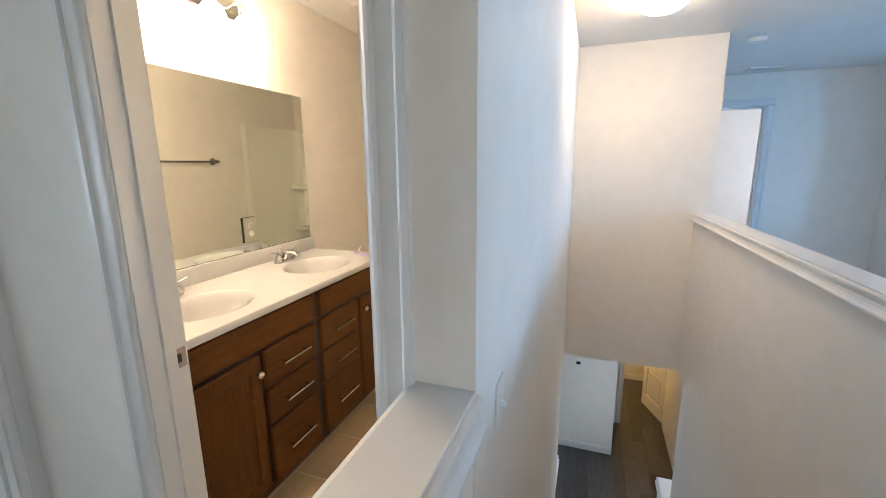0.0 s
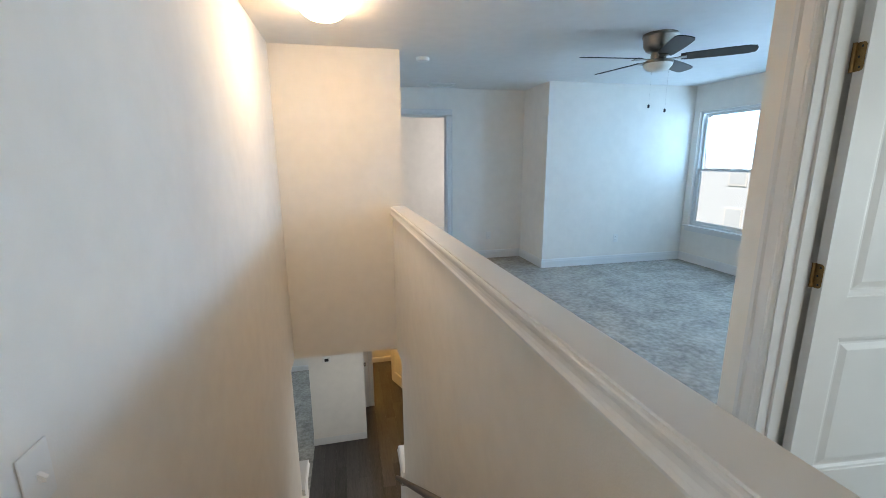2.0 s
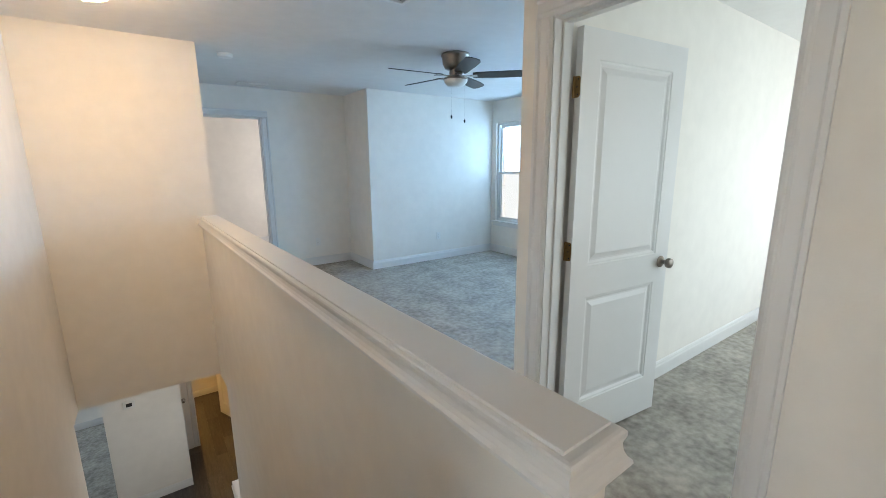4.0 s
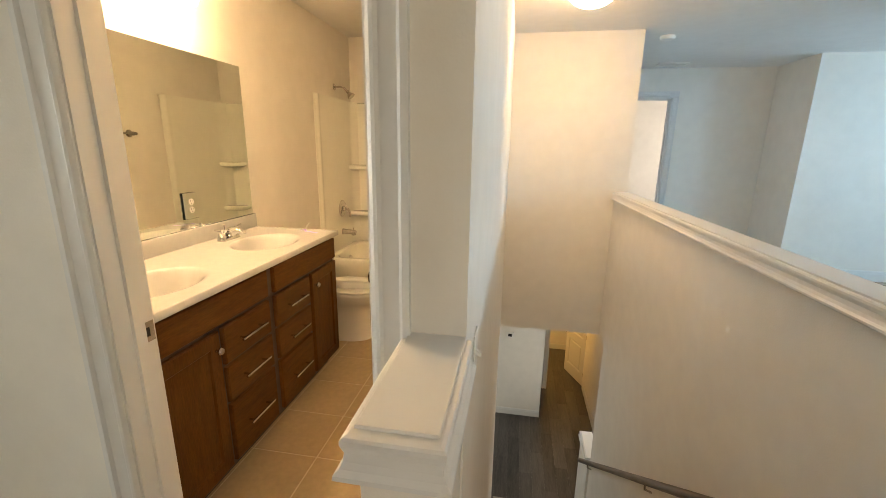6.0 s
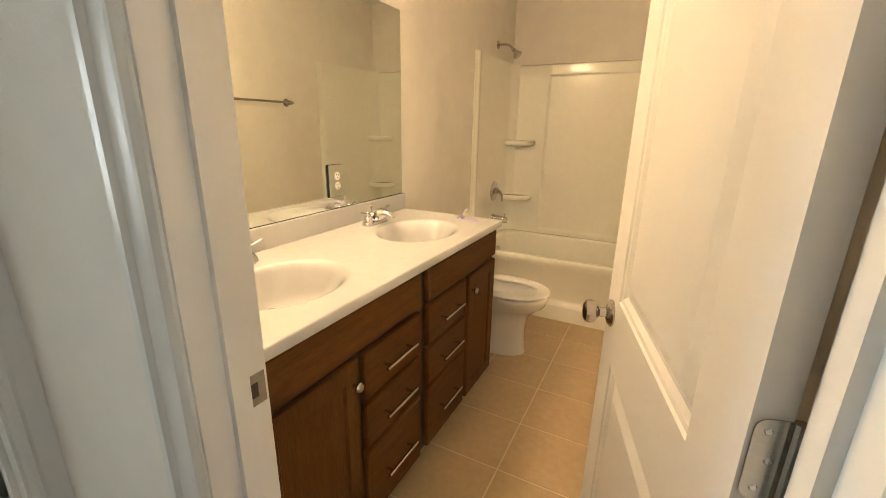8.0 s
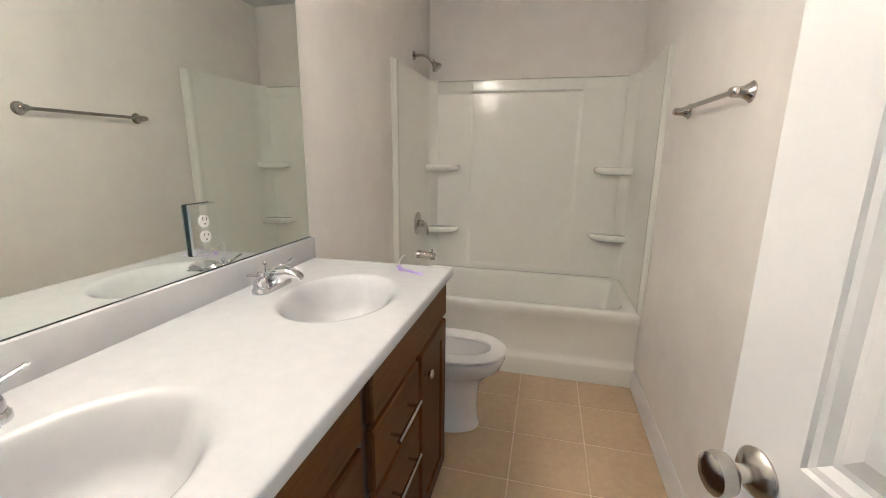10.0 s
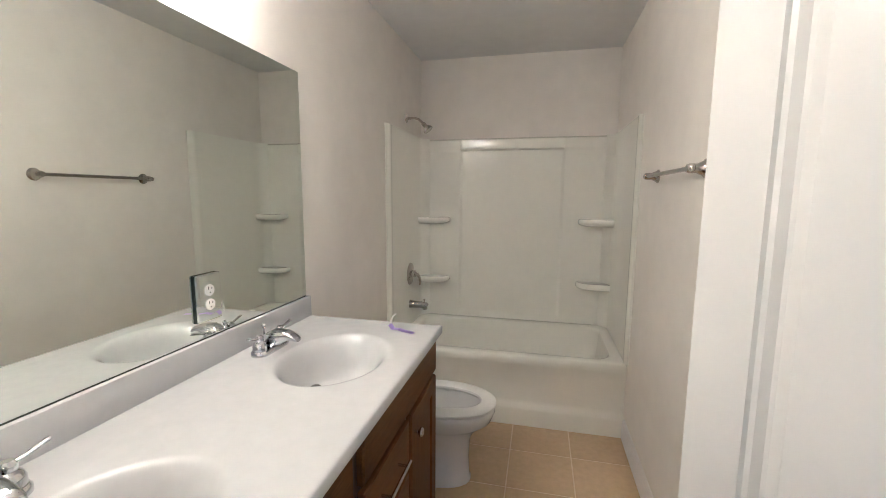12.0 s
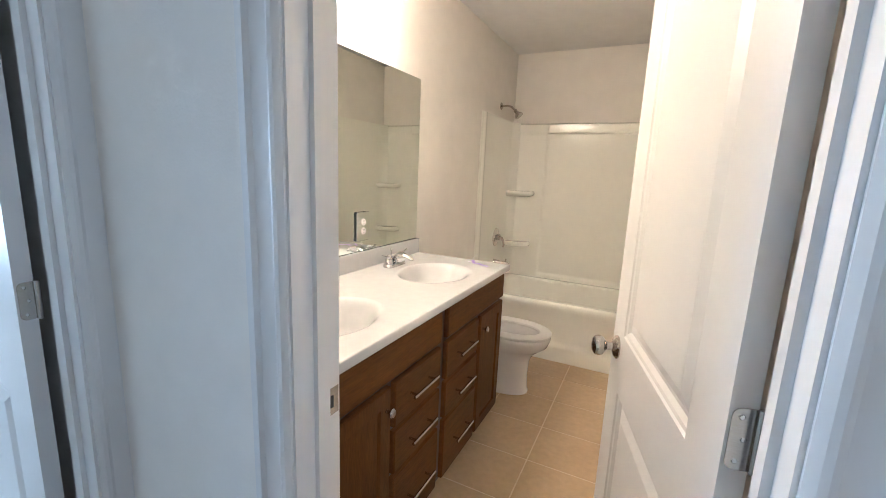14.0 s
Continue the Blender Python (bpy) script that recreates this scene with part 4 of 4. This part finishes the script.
part("tank", box(bmesh.new(), 0.012, 0.19, -0.22, 0.22, 0.37, 0.665, 0.02, 3), PORCELAIN, toilet, smooth=True)
part("tank_lid", box(bmesh.new(), 0.006, 0.2, -0.23, 0.23, 0.667, 0.698, 0.01, 2), PORCELAIN, toilet, smooth=True)
part("mount", boxm(0.012, 0.25, -0.1, 0.1, 0.25, 0.372, 0.02, 2), PORCELAIN, toilet, smooth=True)
bm = bmesh.new()
loft(bm, [[(0.215 + (p[2] * 0.04), p[1], p[2]) for p in [(0, 0.17 * math.cos(2 * math.pi * k / 24), 0.55 + 0.14 * math.sin(2 * math.pi * k / 24)) for k in range(24)]], [(0.235 + (p[2] * 0.04), p[1], p[2]) for p in [(0, 0.17 * math.cos(2 * math.pi * k / 24), 0.55 + 0.14 * math.sin(2 * math.pi * k / 24)) for k in range(24)]]], True, True)
part("seat_lid", bm, PLASTIC, toilet, "raised white plastic lid", smooth=True)


# ---- landing, loft and stairwell things ----
sw = thing("light_switch", Matrix.Translation((SX, 1.10, 0.905)), "white plastic toggle light switch on the wall", "light switch")
part("plate", boxm(0.0005, 0.006, -0.038, 0.038, -0.06, 0.06, 0.003, 2), PLASTIC, sw, smooth=True)
bm = bmesh.new()
prism(bm, [(0.005, -0.006), (0.006, 0.008), (0.02, -0.004), (0.019, -0.012)], (0, -0.005, 0), (1, 0, 0), (0, 0, 1), (0, 0.01, 0))
part("toggle", bm, PLASTIC, sw)

dome = thing("ceiling_light", Matrix.Translation((0.35, 3.23, H)), "lit opal glass dome light on the landing ceiling", "ceiling light")
part("base", lathe(bmesh.new(), [(0.0, -0.001), (0.125, -0.001), (0.128, -0.006), (0.12, -0.012), (0.0, -0.012)], None, 32), NICKEL, dome, smooth=True)
part("dome", lathe(bmesh.new(), [(0.15, -0.0125), (0.156, -0.028), (0.148, -0.05), (0.125, -0.075), (0.09, -0.096), (0.045, -0.107), (0.0, -0.11)], None, 32), DOME, dome, "lit opal glass dome", smooth=True)

det = thing("smoke_detector", Matrix.Translation((1.22, 4.54, H)), "white round smoke detector on the ceiling", "smoke detector")
part("body", lathe(bmesh.new(), [(0.0, -0.001), (0.065, -0.001), (0.065, -0.018), (0.055, -0.032), (0.0, -0.036)], None, 24), PLASTIC, det, smooth=True)
ceiling_grille("air_vent", (1.77, 2.52), 0.17, 0.09, "white metal air register in the ceiling", 6)
ceiling_grille("air_vent", (1.71, 5.9), 0.17, 0.09, "white metal air register in the ceiling", 6)

fan = thing("ceiling_fan", Matrix.Translation((2.95, 3.4, H)), "brushed nickel five-blade ceiling fan with dark blades", "ceiling fan")
part("motor_housing", lathe(bmesh.new(), [(0.0, -0.001), (0.13, -0.001), (0.135, -0.02), (0.125, -0.04), (0.12, -0.09), (0.1, -0.125), (0.07, -0.14), (0.0, -0.14)], None, 32), FANMETAL, fan, smooth=True)
part("hub", lathe(bmesh.new(), [(0.0, -0.14), (0.055, -0.141), (0.06, -0.165), (0.055, -0.19), (0.09, -0.2), (0.115, -0.21), (0.115, -0.225), (0.0, -0.226)], None, 28), FANMETAL, fan, smooth=True)
part("light_bowl", lathe(bmesh.new(), [(0.11, -0.226), (0.105, -0.245), (0.08, -0.272), (0.04, -0.286), (0.0, -0.29)], None, 28), BOWL, fan, "unlit frosted glass bowl", smooth=True)
for k in range(5):
    m = pose(0, 0, -0.195, 0, 0, 29.5 + 72 * k)
    bm = bmesh.new()
    a = [(0.05, 0.03), (0.1, 0.012), (0.13, 0.016), (0.17, 0.045), (0.2, 0.05)]
    poly = a + [(u, -v) for u, v in reversed(a)]
    prism(bm, poly, (0, 0, 0), (1, 0, 0), (0, 1, 0), (0, 0, 0.005))
    bm.transform(m)
    ir = part("blade_iron", bm, FANMETAL, fan)
    bm = bmesh.new()
    a = [(0.16, 0.05), (0.2, 0.058), (0.45, 0.068), (0.6, 0.066), (0.645, 0.05), (0.655, 0.02)]
    poly = a + [(u, -v) for u, v in reversed(a)]
    prism(bm, poly, (0, 0, 0), (1, 0, 0), (0, 1, 0), (0, 0, 0.006))
    bm.transform(m @ pose(0, 0, 0.006, -12))
    part("blade", bm, BLADE, fan, "dark walnut blade")
for dx, dy0, dz in ((-0.03, 0.026, -0.53), (0.066, -0.05, -0.57)):
    bm = bmesh.new()
    tube(bm, [(dx, dy0, -0.24), (dx, dy0, dz)], 0.0003, 6)
    ch = part("pull_chain", bm, FANMETAL, fan)
    part("fob", lathe(bmesh.new(), [(0.0, dz - 0.036), (0.008, dz - 0.03), (0.009, dz - 0.01), (0.0, dz)], pose(dx, dy0, 0), 10), BLACK, ch, "small dark chain fob", smooth=True)

# handrail down the right wall of the flight
rail = thing("handrail", Matrix.Translation((0.86, 0.45, 0.95)), "dark stained wooden handrail on wall brackets", "handrail")
a, b = Vector((0.032, 0.24, -0.195)), Vector((-0.045, 3.9, -2.99))
d = (b - a).normalized()
bm = bmesh.new()
tube(bm, [Vector((0.094, 0.098, -0.092)), Vector((0.055, 0.098, -0.092)), Vector((0.039, 0.104, -0.094)), Vector((0.034, 0.12, -0.1)), Vector((0.033, 0.16, -0.13)), a, a.lerp(b, 0.3), a.lerp(b, 0.6), b], [0.018, 0.019, 0.0195, 0.02, 0.0215, 0.023, 0.024, 0.024, 0.024], 16)
part("rail", bm, RAILWOOD, rail, smooth=True)
for s in (0.12, 0.5, 0.9):
    p = a.lerp(b, s)
    bm = bmesh.new()
    tube(bm, [p + Vector((0, 0, -0.02)), p + Vector((0, 0, -0.06)), p + Vector((0.06, 0, -0.085))], 0.007, 10)
    part("bracket", bm, NICKEL, rail, "satin nickel rail bracket", smooth=True)


def window(name, axis, at, thick, u0, u1, z0, z1, inward, label, grilles=True):
    """A double-hung window in a wall's opening: frame, two sashes with panes, meeting rail, casing and sill."""
    P = (lambda u, w, z: Vector((w, u, z))) if axis == "x" else (lambda u, w, z: Vector((u, w, z)))
    mid = P((u0 + u1) / 2, at, z0)
    ob = thing(name, Matrix.Translation(mid), label, "window", kind="structure")

    def slab(nm, a, b, w0, w1, c, d, material=TRIM, par=None, bevel=0.0):
        p, q = P(a, w0, c) - mid, P(b, w1, d) - mid
        return part(nm, boxm(min(p.x, q.x), max(p.x, q.x), min(p.y, q.y), max(p.y, q.y), c - z0, d - z0, bevel), material, par or ob)

    c = at + thick / 2
    e = 0.003
    f = slab("window_frame", u0 + e, u0 + 0.03, c - 0.04, c + 0.04, z0 + e, z1 - e)
    slab("window_frame", u1 - 0.03, u1 - e, c - 0.04, c + 0.04, z0 + e, z1 - e)
    slab("window_frame", u0 + 0.03, u1 - 0.03, c - 0.04, c + 0.04, z1 - 0.03, z1 - e)
    slab("window_frame", u0 + 0.03, u1 - 0.03, c - 0.04, c + 0.04, z0 + e, z0 + 0.03)
    zm = (z0 + z1) / 2
    for lo, hi, w in ((z0 + 0.031, zm + 0.018, -0.014 * inward), (zm - 0.018, z1 - 0.031, 0.014 * inward)):
        a, b = u0 + 0.032, u1 - 0.032
        w0, w1 = c - w - 0.012, c - w + 0.012
        for s in ((a, a + 0.035, lo, hi), (b - 0.035, b, lo, hi), (a + 0.035, b - 0.035, lo, lo + 0.035), (a + 0.035, b - 0.035, hi - 0.035, hi)):
            slab("sash", s[0], s[1], w0, w1, s[2], s[3])
        g = slab("pane", a + 0.03, b - 0.03, c - w - 0.002, c - w + 0.002, lo + 0.03, hi - 0.03, GLASS)
        g.visible_shadow = False
        if grilles and lo > z0 + 0.1:
            for k in (1, 2):
                u = a + (b - a) * k / 3
                slab("muntin", u - 0.006, u + 0.006, c - w + 0.003, c - w + 0.009, lo + 0.035, hi - 0.035)
            slab("muntin", a + 0.035, b - 0.035, c - w + 0.010, c - w + 0.016, (lo + hi) / 2 - 0.006, (lo + hi) / 2 + 0.006)
    fi = at if inward < 0 else at + thick
    n = inward
    slab("window_sill", u0 - 0.06, u1 + 0.06, fi - n * 0.05, fi + n * 0.045, z0 - 0.022, z0 + 0.002)
    slab("apron", u0 - 0.03, u1 + 0.03, fi + n * 0.001, fi + n * 0.014, z0 - 0.08, z0 - 0.023)
    return ob


window("window_1", "x", 5.25, 0.15, 4.42, 5.33, 0.53, 2.11, -1, "white double-hung window in the loft", False)
# this second loft window is made up, only to carry the stair wall's fill
window("added_window_6", "x", 5.25, 0.15, 2.3, 3.21, 0.53, 2.11, -1, "white double-hung window in the loft", False)
# unseen landing window, made up to house the fill from the south
window("added_window_7", "y", -1.4, 0.1, 0.0, 1.4, 0.9, 2.1, 1, "white double-hung landing window, unseen and added for fill light")
window("window_9", "y", -1.4, 0.1, 3.5, 4.9, 0.6, 2.05, 1, "white double-hung bedroom window")
# invented east window, out of view, around the bedroom fill lamp
window("added_window_2", "x", 5.95, 0.15, -0.35, 1.05, 0.6, 2.05, -1, "white double-hung bedroom window")
window("window_3", "x", -5.35, 0.15, -0.5, 0.6, 0.6, 2.05, 1, "white double-hung bedroom window")
window("window_4", "x", 3.5, 0.15, 6.95, 8.2, 0.6, 2.05, -1, "white double-hung bedroom window")
# unseen window put in the lower hall's east wall for the fill lamp
window("added_window_8", "x", 1.45, 0.115, 4.7, 5.7, -2.6, -1.1, -1, "white double-hung window in the lower hall, unseen and added for fill light")
window("window_5", "x", -3.5, 0.15, 8.1, 9.5, -2.5, -0.9, 1, "white double-hung window in the lower room")


def socket(at, n):
    ob = thing("wall_socket_plain", Matrix.Translation(at) @ pose(0, 0, 0, 0, 0, n), "white plastic double wall socket", "socket", "wall sockets")
    part("plate", boxm(-0.036, 0.036, -0.006, -0.0005, -0.058, 0.058, 0.002), PLASTIC, ob)
    for s in (-0.021, 0.021):
        r = part("receptacle", boxm(-0.016, 0.016, -0.008, -0.0062, s - 0.014, s + 0.014, 0.0008), PLASTIC, ob)
        part("slot", boxm(-0.007, -0.005, -0.0086, -0.0082, s - 0.003, s + 0.007), BLACK, r)
    return ob


socket((2.5, 6.2, 0.35), 0)
socket((4.15, 5.43, 0.37), 0)
th = thing("thermostat", Matrix.Translation((-0.044, 6.8, -1.7)), "white square thermostat with a dark screen", "thermostat")
part("case", boxm(-0.065, 0.065, -0.022, -0.001, -0.05, 0.05, 0.004, 2), PLASTIC, th)
part("screen", boxm(-0.032, 0.032, -0.0245, -0.0222, -0.025, 0.025), BLACK, th)
# lower hall doors
door("door_4", pose(1.44, 7.99, LF, 0, 0, 113), 0.7, 2.03, "white two-panel door standing open in the lower hall")
dl = tagged(part("door_5", leaf_mesh(0.7, 2.03), TRIM), "white closed closet door in the lower hall", "door", kind="structure")
dl.matrix_basis = pose(-0.062, 7.758, LF)
part("door_knob", lathe(bmesh.new(), KNOB, pose(0.64, -0.035, 0.93, 90)), NICKEL, dl, "satin nickel round door knob", smooth=True)
bm = bmesh.new()
prism(bm, CASE, (0.645, 7.76, LF + 0.002), (1, 0, 0), (0, -1, 0), (0, 0, 2.12))
structure("trim_opening", bm, TRIM, "white casing at the end of the lower hall", "door frame")

# ---- outside ----
structure("ground", boxm(-300, 300, -300, 300, LF - 0.6, LF - 0.35), LAWN, "dry lawn around the house", "ground")


def house(at, turn, label):
    ob = thing("house", Matrix.Translation(at) @ pose(0, 0, 0, 0, 0, turn), label, "house", "neighbouring houses")
    part("wall", boxm(-5, 5, -4, 4, 0, 5.6), SIDING, ob)
    bm = bmesh.new()
    prism(bm, [(-4.4, 5.6), (4.4, 5.6), (0, 8.2)], (-5.3, 0, 0), (0, 1, 0), (0, 0, 1), (10.6, 0, 0))
    part("roof", bm, SHINGLE, ob)
    for z in (0.9, 3.6):
        for x in (-3.2, 0, 3.2):
            fr = part("window", boxm(x - 0.55, x + 0.55, -4.05, -3.98, z, z + 1.5), TRIM, ob)
            part("pane", boxm(x - 0.47, x + 0.47, -4.06, -4.052, z + 0.08, z + 1.42), FARGLASS, fr)
    return ob


hs = house((24, 9, LF - 0.35), -90, "pale sided two-storey house across the lawn")
copy_thing(hs, Matrix.Translation((25, 22, LF - 0.35)) @ pose(0, 0, 0, 0, 0, -90))

# ---- floor pieces ----
TS = 0.313
TX0, TY0 = -0.606, 3.506
tiles = {}


def slab_mesh(name, w, d, h, material, bevel):
    bm = bmesh.new()
    box(bm, -w / 2, w / 2, -d / 2, d / 2, -h, 0, 0)
    bmesh.ops.bevel(bm, geom=[e for e in bm.edges if all(v.co.z > -1e-6 for v in e.verts)], offset=bevel, segments=1, affect="EDGES")
    me = bpy.data.meshes.new(name)
    bm.to_mesh(me)
    bm.free()
    me.materials.append(material)
    return me


def tiled(name, parent, x0, x1, y0, y1, z, xs, ys, gap, h, material, bevel=0.0015):
    for a, b in zip(xs, xs[1:]):
        for c, d in ys if isinstance(ys[0], tuple) else zip(ys, ys[1:]):
            p, q, r, s = max(a, x0) + gap / 2, min(b, x1) - gap / 2, max(c, y0) + gap / 2, min(d, y1) - gap / 2
            if q - p < 0.02 or s - r < 0.02:
                continue
            key = (name, round(q - p, 3), round(s - r, 3))
            if key not in tiles:
                tiles[key] = slab_mesh(name, q - p, s - r, h, material, bevel)
            ob = new(name, tiles[key])
            ob.location = ((p + q) / 2, (r + s) / 2, z)
            ob.parent = parent


TSX = 0.33
tiled("tile", bath_floor, VX, RX, FY + 0.05, 3.46, 0.0, [TX0 + TSX * k for k in range(-5, 3)], [TY0 + TS * k for k in range(-9, 2)], 0.0062, 0.006, TILE, 0.0008)
PW = 0.178
for i in range(16):
    x0 = -0.335 + PW * i
    off = (i * 0.47) % 1.22
    ys = [4.0 - 1.22 + off + 1.22 * k for k in range(7)]
    tiled("plank", lower_floor, -0.335, 2.6, 4.4, 9.56, LF, [x0, x0 + PW], ys, 0.001, 0.005, VINYL, 0.0006)
